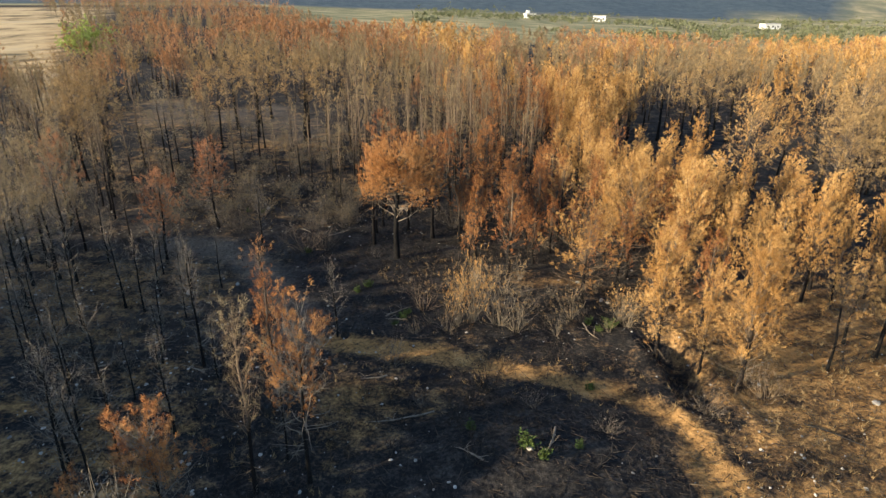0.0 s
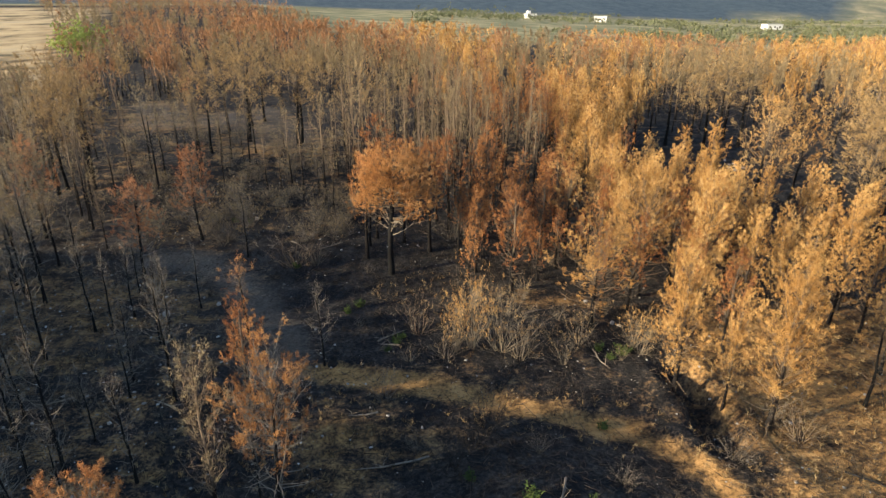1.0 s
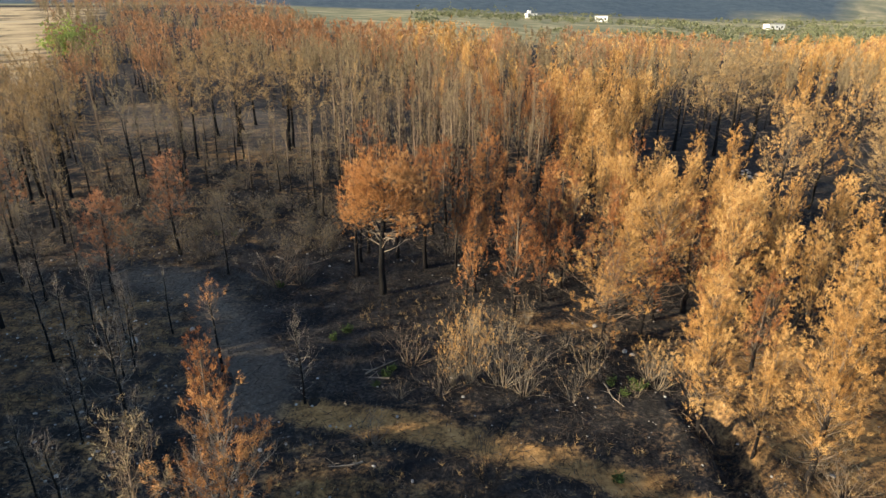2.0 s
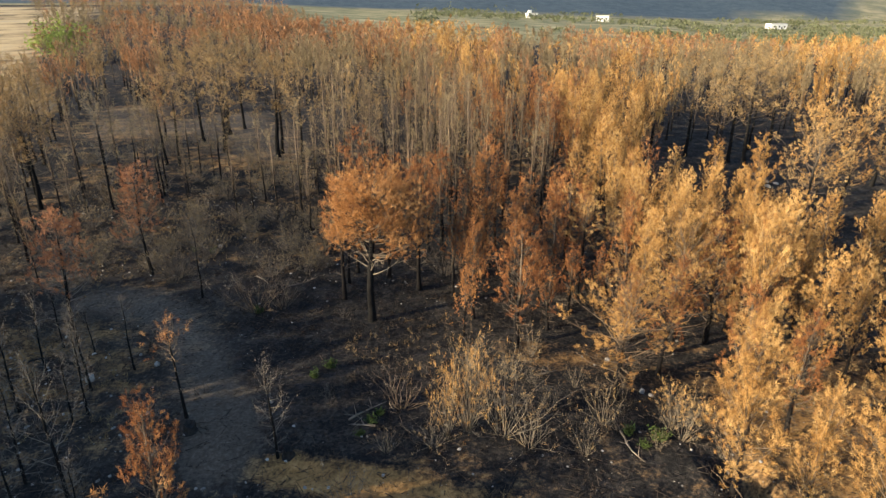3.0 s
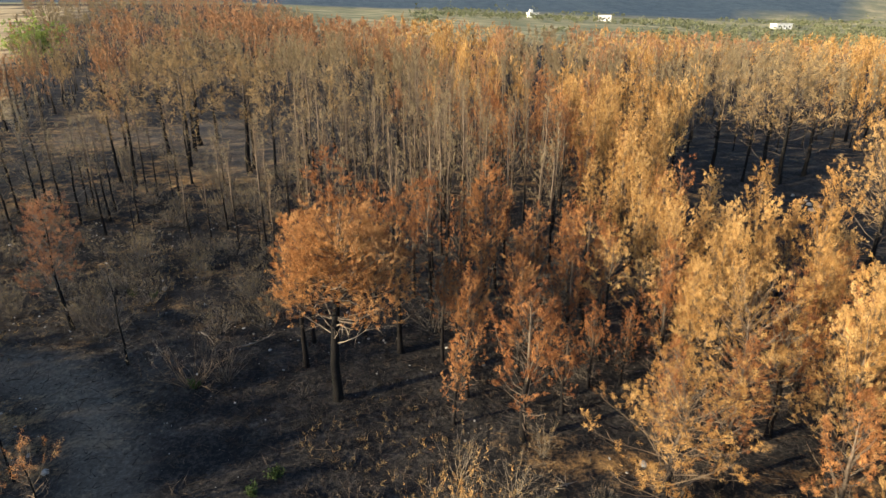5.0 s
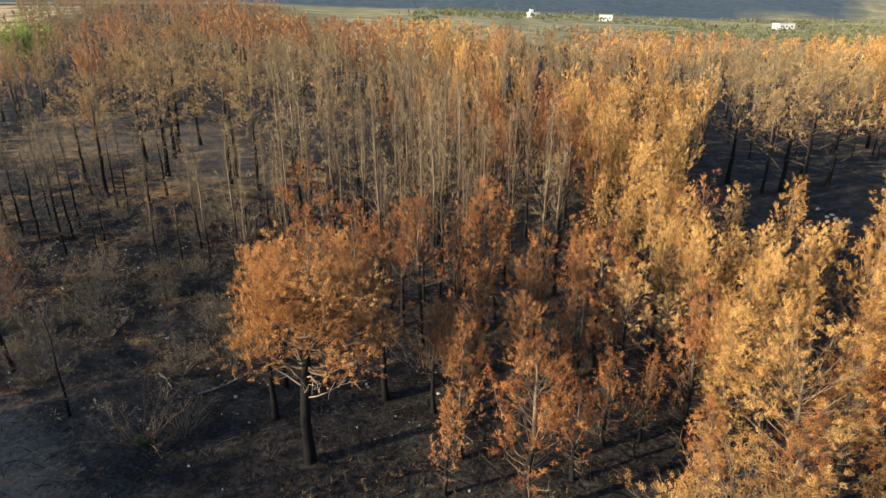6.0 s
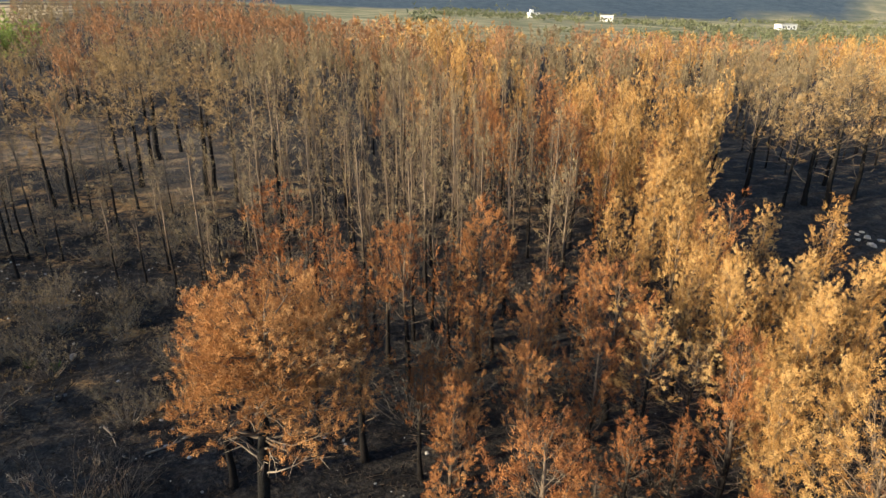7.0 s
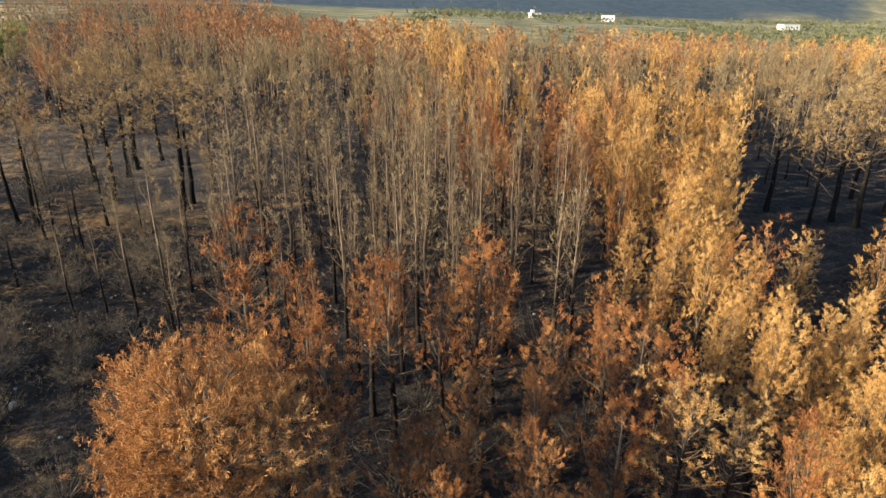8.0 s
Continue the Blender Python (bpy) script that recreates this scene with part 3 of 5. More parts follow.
# kinds of dead pine: name, label, needle material, bark, branch material, size of the built model and its settings
KINDS = {
    "gold": ("scorched_pine", "scorched pine with dense golden-brown dead needles", "gold", "bark", "branch",
             9.0, dict(radius=1.25, tilt=(32, 70), low=0.17, boughs=50, per_metre=6.4, blades=21, size=0.13, width=0.024, plume_width=0.17, dead=2, tuft=(0.16, 0.32), spread=0.5, girth=0.105, leaders=5, twigs=2)),
    "gold_big": ("scorched_pine", "large scorched pine with dense golden-brown dead needles to the ground", "gold", "bark", "branch",
                 9.0, dict(radius=1.95, tilt=(28, 68), low=0.15, boughs=66, per_metre=8.0, blades=24, size=0.12, width=0.022, plume_width=0.18, dead=3, tuft=(0.16, 0.34), spread=0.5, girth=0.12, leaders=6, twigs=2)),
    "gold_wide": ("scorched_pine", "broad scorched pine with sparse golden-brown needles and bare limbs", "gold", "bark", "branch",
                  7.4, dict(radius=2.4, low=0.34, boughs=50, per_metre=6.2, blades=24, size=0.12, width=0.022, tuft=(0.16, 0.32), plume=(0.35, 0.7), plume_width=0.18, dead=9, shape="round", tilt=(5, 60), thin=0.25, twigs=6, spread=0.72)),
    "rust": ("scorched_pine", "scorched pine with rust-orange dead needles", "rust", "bark", "branch_dark",
             8.0, dict(radius=1.25, low=0.24, boughs=46, per_metre=5.0, blades=20, size=0.14, width=0.024, tuft=(0.16, 0.32), dead=6, thin=0.10, twigs=4, spread=0.45, leaders=3)),
    "pole": ("pole_pine", "slender burnt pine with olive-brown needle remains and upright twigs", "olive", "bark", "branch",
             8.6, dict(radius=0.8, low=0.36, boughs=34, per_metre=2.4, blades=14, size=0.15, width=0.022, dead=7, tilt=(40, 76), thin=0.45, twigs=10, tuft=(0.2, 0.4), spread=0.4, shape="column", girth=0.075)),
    "bare": ("burnt_bare_pine", "burnt pine with black trunk and bare grey branches", "ashen", "bark_bare", "branch_grey",
             6.5, dict(radius=1.05, low=0.26, boughs=24, per_metre=1.4, blades=7, size=0.16, width=0.026, dead=6, tilt=(8, 60), thin=0.78, twigs=7, girth=0.07)),
    "dark": ("burnt_bare_pine", "tall burnt pine with black trunk and thin brown crown", "olive", "bark_bare", "branch_grey",
             9.0, dict(radius=1.7, low=0.38, boughs=38, per_metre=2.8, blades=16, size=0.16, width=0.026, tuft=(0.2, 0.4), dead=6, tilt=(20, 60), thin=0.22, twigs=5, shape="round", girth=0.10)),
    "open": ("scorched_pine", "tall open-crowned pine with tan needles and dark trunk", "tan", "bark_bare", "branch_dark",
             9.5, dict(radius=1.9, low=0.42, boughs=40, per_metre=4.2, blades=19, size=0.15, width=0.025, tuft=(0.18, 0.36), plume=(0.4, 0.8), dead=4, tilt=(15, 62), thin=0.05, twigs=3, shape="round", girth=0.12, spread=0.72)),
    "leaning": ("scorched_pine", "tall golden pine with a thin leaning dark trunk", "gold", "bark_bare", "branch",
                10.0, dict(radius=2.3, low=0.36, boughs=50, per_metre=5.0, blades=22, size=0.14, width=0.024, dead=5, tilt=(12, 64), thin=0.05, twigs=3, shape="round", girth=0.11, spread=0.6, lean=1.3, tuft=(0.18, 0.36))),
    "tipped": ("burnt_bare_pine", "burnt bare pine with a small rust-coloured tip", "rust", "bark_bare", "branch",
               6.0, dict(radius=0.8, low=0.74, boughs=14, per_metre=3.0, blades=16, size=0.14, width=0.022, dead=18, thin=0.45, twigs=4, girth=0.085, tuft=(0.25, 0.5))),
    "tawny": ("scorched_pine", "young scorched pine with thin tawny-orange needles and bare lower limbs", "gold", "bark_bare", "branch",
              8.5, dict(radius=1.3, low=0.44, boughs=38, per_metre=4.4, blades=21, size=0.135, width=0.022, tuft=(0.16, 0.34), dead=14, thin=0.25, twigs=6, girth=0.09, spread=0.72)),
}
KINDS["russet"] = ("scorched_pine", "scorched pine with thin orange-brown needles among bare twigs", "amber", "bark_bare", "branch_grey",
                   8.5, dict(radius=1.5, low=0.56, boughs=38, per_metre=5.0, blades=20, size=0.14, width=0.022, tuft=(0.16, 0.34), dead=16, thin=0.42, twigs=9, girth=0.085, spread=0.5, shape="round", leaders=3))
KINDS["rust_high"] = ("scorched_pine", "scorched pine with rust-orange needles high on a bare dark trunk", *KINDS["rust"][2:6], dict(KINDS["rust"][6], low=0.46, boughs=36, dead=8))
KINDS["red"] = ("scorched_pine", "red-brown scorched pine with bare lower branches on the burnt slope", "red", "bark_bare", "branch_grey",
                7.0, dict(radius=1.55, low=0.32, boughs=42, per_metre=5.4, blades=18, size=0.15, width=0.026, tuft=(0.16, 0.34), dead=14, thin=0.14, twigs=7, girth=0.085, spread=0.5, tilt=(20, 62), leaders=2))
KINDS["young"] = ("young_pine", "young scorched pine with pale stems and rust-brown needle plumes", "rust", "bark", "branch_grey",
                  6.0, dict(radius=1.5, low=0.10, boughs=40, per_metre=4.6, blades=22, size=0.13, width=0.02, tuft=(0.16, 0.32), dead=4, thin=0.4, twigs=6, girth=0.06, spread=0.5, tilt=(34, 66), leaders=5))
MODELS = {}


def model_meshes(kind, variant, detail):
    key = (kind, variant, detail)
    if key not in MODELS:
        name, label, leaf, bark, branch, h, opts = KINDS[kind]
        o = dict(opts)
        if detail == 0:
            o.update(blades=int(o["blades"] * 1.45), size=o["size"] * 0.84, width=o["width"] * 0.74)
        else:
            o.update(dead=min(3, o.get("dead", 3)), boughs=int(o["boughs"] * 0.75), blades=max(7, int(o["blades"] * 0.62)), twigs=min(4, o.get("twigs", 3)),
                     size=o["size"] * 1.2, width=0.027, spread=0.42, sides=5)
        seed = 1000 + 97 * list(KINDS).index(kind) + 13 * variant
        a, b, c, limbs = pine(seed, h, **o)
        MODELS[key] = (mesh_from("trunk", *a, [MAT[bark]], True), mesh_from("branchwork", *b, [MAT[branch]]), foliage("crown", c, leaf), h, label, name,
                       [mesh_from("limb", *q, [MAT[branch]]) for q in limbs])
    return MODELS[key]


FIRST = {}


def plant_pose(x, y, scale, turn, wide=1.0):
    z = float(ground_z(x, y))
    return pose(x, y, z, 0, 0, turn) @ Matrix.Diagonal((scale * wide, scale * wide, scale, 1))


def plant(kind, x, y, h, wide=1.0, variant=None, turn=None, detail=0, label="", group="burnt pines"):
    variant = random.randrange(4) if variant is None else variant
    turn = random.uniform(0, 360) if turn is None else turn
    trunk, branches, crown, h0, text, name, limbs = model_meshes(kind, variant, detail)
    m = plant_pose(x, y, h / h0, turn, wide)
    key = (kind, variant, detail)
    if key in FIRST:
        ob = copy_thing(FIRST[key], m)
    else:
        ob = FIRST[key] = new(name)
        part("trunk", trunk, ob, "charred black trunk")
        tagged(part("branchwork", branches, ob), kind="stuff")
        part("crown", crown, ob)
        for q in limbs:
            part("limb", q, ob)
        ob.matrix_basis = m
    return tagged(ob, label or text, "tree", group)


TAKEN = []


def free(x, y, gap):
    return all((x - a) ** 2 + (y - b) ** 2 > gap * gap for a, b in TAKEN)


def key_pine(kind, x, y, h, wide=1.0, variant=None, turn=None, label=""):
    TAKEN.append((x, y))
    return plant(kind, x, y, h, wide, variant, turn, 0 if y < 62 else 1, label)


# ---- the tall round-crowned pine that stands free in the middle ----
def round_pine():
    rng = np.random.default_rng(4242)
    trunk, wood, leaf = Geo(), Geo(), Geo()
    stem = np.array([(0, 0, -0.3), (0.02, 0.03, 0.5), (-0.04, 0.12, 1.8), (0.03, 0.30, 3.2), (0.12, 0.55, 4.4), (0.16, 0.8, 5.6), (0.3, 1.0, 6.8), (0.35, 1.1, 7.8)])
    tube(trunk, stem, (0.29, 0.215, 0.19, 0.175, 0.15, 0.12, 0.08, 0.03), 10)
    hub, bases, axes, hearts, hues = np.array([0.32, 1.0, 4.85]), [], [], [], []
    # a dome of rounded puffs of needles, each on a limb of its own
    for k in range(96):
        inner = k >= 56
        q = rng.random() ** 0.6 if inner else (k + 0.5) / 56
        az, el = 2.4 * k + rng.normal(0, 0.2), math.asin(min(0.99, -0.10 + 1.06 * q))
        reach = (0.45 + 0.35 * rng.random() if inner else 0.92) * (0.86 + 0.24 * rng.random())
        top = hub + np.array([math.cos(az) * math.cos(el) * 2.75, math.sin(az) * math.cos(el) * 2.6, math.sin(el) * 4.0]) * reach
        z = min(7.4, 3.4 + 3.2 * q + 0.8 * rng.random())
        root = np.array([np.interp(z, stem[:, 2], stem[:, c]) for c in range(3)])
        mid = root * 0.45 + top * 0.55 + rng.normal(0, 0.18, 3) - UP * 0.25
        tube(wood, [root, root * 0.7 + mid * 0.3 - UP * 0.08, mid, top], (0.055, 0.045, 0.032, 0.012), 5)
        m, size = 28, 0.30 + 0.14 * rng.random()
        end = top + rng.normal(0, 1, (m, 3)) * size * np.array([0.85, 0.85, 0.8])
        spikes(wood, np.repeat(mid[None] * 0.4 + top[None] * 0.6, m, 0)[::2], end[::2], 0.008)
        bases.append(end)
        hearts.append(np.tile(top - UP * 0.2, (m, 1)))
        axes.append((end - top) * 1.6 + UP * 0.6 + rng.normal(0, 0.2, (m, 3)))
        hues.append(np.full(m, rng.random()))
    tufts(leaf, rng, np.concatenate(bases), np.concatenate(axes), 0.14 + 0.18 * rng.random(96 * 28), 28, 0.115, 0.018, 0.5, (np.concatenate(hearts), np.concatenate(hues)))
    ob = new("round_crowned_pine")
    ob.matrix_basis = plant_pose(-3.35, 41.5, 1.0, 0)
    part("trunk", mesh_from("trunk", *trunk.arrays(), [MAT["bark_bare"]], True), ob, "thick charred black trunk")
    tagged(part("branchwork", mesh_from("branchwork", *wood.arrays(), [MAT["branch_dark"]]), ob), kind="stuff")
    part("crown", foliage("crown", (*leaf.arrays(), np.concatenate(leaf.out), np.concatenate(leaf.tone)), "amber"), ob)
    rng = np.random.default_rng(5)
    for az, z, length in ((-0.15, 2.7, 2.4), (0.5, 3.2, 2.0), (-0.7, 3.5, 1.9), (3.0, 3.1, 1.6), (2.3, 3.6, 1.5), (-2.2, 3.3, 1.6), (1.3, 3.8, 1.8), (-1.3, 3.0, 1.5)):
        g = Geo()
        d = np.array([math.cos(az), math.sin(az), 0.42])
        pts = bough(rng, (np.interp(z, stem[:, 2], stem[:, 0]), np.interp(z, stem[:, 2], stem[:, 1]), z), d, length, 4, 0.25, 0.8)
        tube(g, pts, (0.036, 0.028, 0.021, 0.013, 0.005), 5)
        for k in (2, 3, 4):
            spikes(g, np.repeat(pts[k:k + 1], 2, 0), pts[k] + unit(d + rng.normal(0, 0.6, (2, 3))) * (0.4 + 0.4 * rng.random((2, 1))), 0.016)
        part("limb", mesh_from("limb", *g.arrays(), [MAT["deadwood"]]), ob, "bare pale grey limb")
    TAKEN.append((-3.35, 41.5))
    TAKEN.append((-3.2, 43.6))
    return tagged(ob, "tall round-crowned pine with rust-orange needles and charred trunk", "tree", "burnt pines")


round_pine()

# ---- pines that stand out singly ----
# golden group on the right bank of the gully
key_pine("gold_wide", 8.6, 34.2, 7.3, 1.05)
key_pine("gold_big", 11.3, 28.1, 8.0, 1.05)
key_pine("gold_big", 14.3, 25.3, 9.4)
key_pine("gold", 13.1, 27.0, 6.2, 0.9)
key_pine("tawny", 19.6, 26.9, 6.0, 1.2)
key_pine("gold", 22.6, 27.9, 8.6)
key_pine("tawny", 21.9, 29.4, 7.6, 1.2)
key_pine("gold", 18.6, 31.5, 7.6)
key_pine("gold", 15.6, 44.2, 10.2, 0.85)
key_pine("gold", 18.8, 45.3, 10.2, 0.9)
key_pine("gold", 13.4, 48.9, 8.4)
key_pine("gold", 14.3, 42.8, 9.3, 0.9)
key_pine("gold", 16.6, 49.6, 7.8)
key_pine("gold_wide", 12.4, 38.3, 8.2)
key_pine("gold_big", 15.4, 36.4, 8.8)
key_pine("gold", 17.9, 38.8, 8.6)
key_pine("rust", 10.9, 42.3, 7.4)
key_pine("gold", 20.6, 41.0, 9.3, 0.9)
key_pine("gold", 24.0, 36.5, 8.4)
for x, y, h in ((11.2, 36.4, 6.4), (13.6, 33.6, 6.8), (15.0, 31.6, 6.4), (10.6, 39.4, 5.8), (14.6, 39.2, 7.4)):
    key_pine("rust", x, y, h, 1.1)
# rust-coloured row behind the free-standing pine
key_pine("rust", 4.5, 38.9, 7.7, 1.15, label="rust-brown scorched pine with forked bare lower limbs")
key_pine("rust", 4.8, 43.4, 6.2)
key_pine("rust", 2.4, 41.6, 6.6, 1.0)
key_pine("rust_high", -2.8, 46.9, 7.2)
key_pine("rust_high", -0.8, 45.3, 8.4)
key_pine("rust", 3.7, 51.1, 8.8, 1.25)
key_pine("rust", 5.9, 47.7, 7.4)
key_pine("rust_high", 0.6, 49.6, 7.6)
key_pine("rust", 8.3, 50.2, 7.8, 1.1)
key_pine("rust_high", -4.9, 47.6, 6.4)
key_pine("rust", 7.2, 44.6, 6.6)
key_pine("rust", 2.6, 44.2, 6.4)
key_pine("rust", 9.2, 46.2, 7.0)
key_pine("rust", 9.4, 42.6, 5.2, 0.9, label="small half-bare scorched pine in the shade")
for x, y, h in ((6.4, 40.6, 4.6), (7.9, 42.4, 5.4), (6.2, 43.0, 5.2), (5.0, 45.6, 7.0), (8.6, 47.6, 7.6), (3.2, 47.4, 7.0)):
    key_pine("rust", x, y, h, 1.1)
for x, y, h in ((8.9, 44.6, 7.0), (10.6, 45.0, 8.0)):
    key_pine("tawny", x, y, h, 1.15)
# left side: red-tipped and bare pines
key_pine("red", -18.2, 47.2, 7.4, 1.15)
key_pine("red", -19.6, 40.3, 7.0, 1.25)
key_pine("red", -30.6, 47.9, 8.0, 1.2)
key_pine("tipped", -10.4, 32.6, 5.2)
key_pine("rust", -8.2, 25.7, 6.9, 0.8)
key_pine("pole", -7.2, 18.6, 8.7, 1.1)
key_pine("russet", -5.2, 19.0, 8.6, 1.0, 0)
key_pine("russet", -6.4, 20.4, 6.0, 0.8, 1)
key_pine("young", -9.7, 16.6, 6.2, 1.15)
key_pine("young", -11.6, 14.6, 4.4, 0.8)
for x, y, h in ((-19.4, 33.7, 6.0), (-20.3, 30.6, 6.5), (-14.9, 33.0, 5.2), (-14.4, 22.0, 6.7), (-11.7, 22.0, 5.9), (-15.0, 19.7, 6.9),
                (-17.9, 35.3, 4.9), (-14.4, 36.4, 4.2), (-17.2, 38.0, 3.2), (-15.2, 32.4, 4.4), (-5.9, 30.3, 5.4)):
    key_pine("bare", x, y, h)
for x, y, h in ((-36.8, 64.3, 8.0), (-29.2, 64.0, 8.8), (-11.3, 58.0, 5.2), (-10.6, 92.2, 9.2), (-11.3, 88.0, 9.0), (-6.9, 85.5, 8.2), (-41.8, 105.4, 7.4)):
    key_pine("dark", x, y, h)
# open-crowned pines at the two clearings
for x, y, h in ((-26.6, 80.4, 10.6), (-24.6, 82.0, 11.2), (-25.0, 84.6, 10.6), (-24.0, 87.3, 10.0), (-16.3, 73.2, 9.0), (27.4, 71.0, 9.4), (29.3, 71.6, 9.7), (30.4, 70.6, 10.0), (33.5, 72.5, 9.6), (25.6, 73.4, 9.0)):
    key_pine("open", x, y, h, 1.35 if x < 0 else 1.1)
key_pine("leaning", 28.4, 55.2, 10.0, 1.0, 0, 40)
key_pine("leaning", 31.2, 56.4, 9.6, 1.0, 1, 200)
# golden rank in front of the dark clearing
for x, y, h in ((13.2, 45.4, 8.0), (16.9, 46.6, 8.0), (18.3, 48.6, 7.4), (20.3, 46.2, 7.4), (13.6, 51.6, 8.6), (14.4, 56.2, 9.6), (13.6, 58.4, 9.9), (15.6, 59.2, 9.8), (16.4, 61.0, 9.4), (12.2, 55.2, 9.4),
                (20.4, 50.4, 6.6), (22.3, 48.4, 6.4), (14.2, 47.7, 7.4), (15.5, 48.0, 7.2), (12.4, 46.9, 7.6), (13.8, 44.2, 7.6), (15.2, 46.0, 7.4), (12.3, 43.4, 7.0), (11.9, 49.2, 7.8), (16.2, 40.6, 8.0), (17.2, 34.6, 7.6), (20.2, 37.4, 7.8)):
    key_pine("gold", x, y, h)


# ---- the rest of the stand, as it grows ----
def in_view(x, y, margin=6.0):
    return y > 10 and abs(x - 1.5) < 0.75 * y + margin


SHADED_GAP = [(25.0, 59.0), (29.0, 66.0), (36.0, 70.0), (44.0, 73.0)]


def rank_edge(y):
    """Where the golden rank ends towards the shaded clearing."""
    return 14.6 + 0.46 * (y - 56)



def stand(x, y):
    """Kind, height and share of ground taken at a place of the near wood."""
    if off_line(x, y, SHADED_GAP) < 6.5 or off_line(x, y, [(28, 53), (34, 58)]) < 3.6:
        return None
    if off_line(x, y, TRACK) < 1.2 or off_line(x, y, GULLY) < 1.5:
        return None
    if off_line(x, y, BARE_PATCH) < 2.4:
        return None
    if x > 24 and y > 46:
        return "open" if rough(x, y, 7, 2) > -0.3 else "pole", 9.0, 0.34
    if y < 57 and x > 21:
        return ("gold", 8.0, 0.16) if y > 33 else ("gold", 7.5, 0.05)
    if x > 14.5 and 46 < y < 53 and x < 24:
        return None
    if 9 < x <= 21 and 34 < y < 57:
        if x < 11.3 and 36 < y < 46:
            return "rust", 5.6, 0.14
        return ("gold" if rough(x, y, 5, 2) > -0.3 else "rust"), 7.8 if y < 48 or x < 18 else 6.4, 0.50
    if 1.2 < x <= 9 and 39.6 < y <= 43.5:
        return "rust", 5.6, 0.5
    if -6 < x <= 9 and 43.5 < y < 53:
        return ("rust_high", 7.2, 0.36) if x < 1.5 else ("rust", 7.2, 0.46)
    if y >= 52 and rank_edge(y) < x < 33 and y < 74:
        return None
    if y >= 53 and 10 < x < 19.5:
        return "gold" if rough(x, y, 9, 2) > -0.25 else "rust", 9.2, 0.6
    if y >= 53 and x >= 19.5:
        return "gold", 9.0, 0.5
    if y > 70 and -28 < x < -4:
        return "open" if rough(x, y, 6, 2) > -0.1 else "pole", 8.6, 0.13
    if y >= 53 and x > -11:
        if x > 3 and rough(x, y, 7, 2) > -0.12:
            return "rust", 8.4, 0.6
        return ("pole", 8.8, 0.80 if x > -2 else 0.42) if rough(x, y, 11, 2) < 0.35 or y < 58 else ("rust", 8.6, 0.6)
    if y > 57 and x <= -11:
        if off_line(x, y, CLEARING) < 9 or off_line(x, y, [(-44, 90), (-31, 72)]) < 7:
            return "pole", 6.0, 0.03
        return ("pole", 7.6, 0.24) if x > -22 else ("dark" if rough(x, y, 8, 2) > 0.0 else ("open" if rough(x + 9, y, 8, 2) > -0.1 else "pole"), 8.6, 0.32)
    if x < -24 and y > 30:
        return "dark" if rough(x, y, 6, 2) > -0.3 else "pole", 8.4, 0.30
    if x < -13 and y < 46:
        return "bare", 5.8, 0.22
    if x < -8 and y < 30:
        return "bare", 5.6, 0.18
    return None


rnd = random.Random(21)
cell = 1.55
for iy in range(int(12 / cell), int(79 / cell)):
    for ix in range(int(-64 / cell), int(66 / cell)):
        x, y = (ix + rnd.uniform(0.05, 0.95)) * cell, (iy + rnd.uniform(0.05, 0.95)) * cell
        chance, size, vary = rnd.random(), rnd.gauss(1.0, 0.10), rnd.randrange(4)
        if not in_view(x, y, 4):
            continue
        found = stand(x, y)
        if not found or chance > found[2] or not free(x, y, 1.25):
            continue
        kind, h = found[0], found[1] * min(1.25, max(0.72, size))
        TAKEN.append((x, y))
        plant(kind, x, y, h, rnd.uniform(0.85, 1.15), vary, rnd.uniform(0, 360), 0 if y < 48 else 1)


# ---- the wood beyond, past counting ----
def low_model(kind, seed, far):
    o = dict(KINDS[kind][6])
    h = KINDS[kind][5]
    if far == 2:
        o.update(boughs=11, per_metre=0.8, blades=4, size=0.9, width=0.4, leaders=0, dead=0, twigs=0, sides=3, thin=0.0)
    elif far:
        o.update(boughs=12, per_metre=0.95, blades=5, size=0.62, width=0.13, leaders=0, dead=0, twigs=0, sides=3, tuft=(0.3, 0.7), thin=0.0, spread=0.32, plume_tufts=2.0)
    else:
        o.update(boughs=14, per_metre=1.5, blades=9, size=0.34, width=0.046, leaders=2, dead=0, twigs=0, sides=4, tuft=(0.25, 0.5), spread=0.3, plume_tufts=3.0)
    t, w, c, _ = pine(seed, h, **o)
    if far:
        w = (np.zeros((0, 3)), np.zeros((0, 3), int))
    v = np.concatenate([t[0], w[0], c[0]])
    f = np.concatenate([t[1], w[1] + len(t[0]), c[1] + len(t[0]) + len(w[0])])
    part_of = np.concatenate([np.zeros(len(t[1]), int), np.full(len(w[1]), 1), np.full(len(c[1]), 2)])
    return v / h, f, part_of, np.concatenate([unit(v[:len(t[0]) + len(w[0])] * [1, 1, 0.01] + 1e-4), c[2]]), np.concatenate([np.zeros(len(t[0]) + len(w[0])), c[3]])


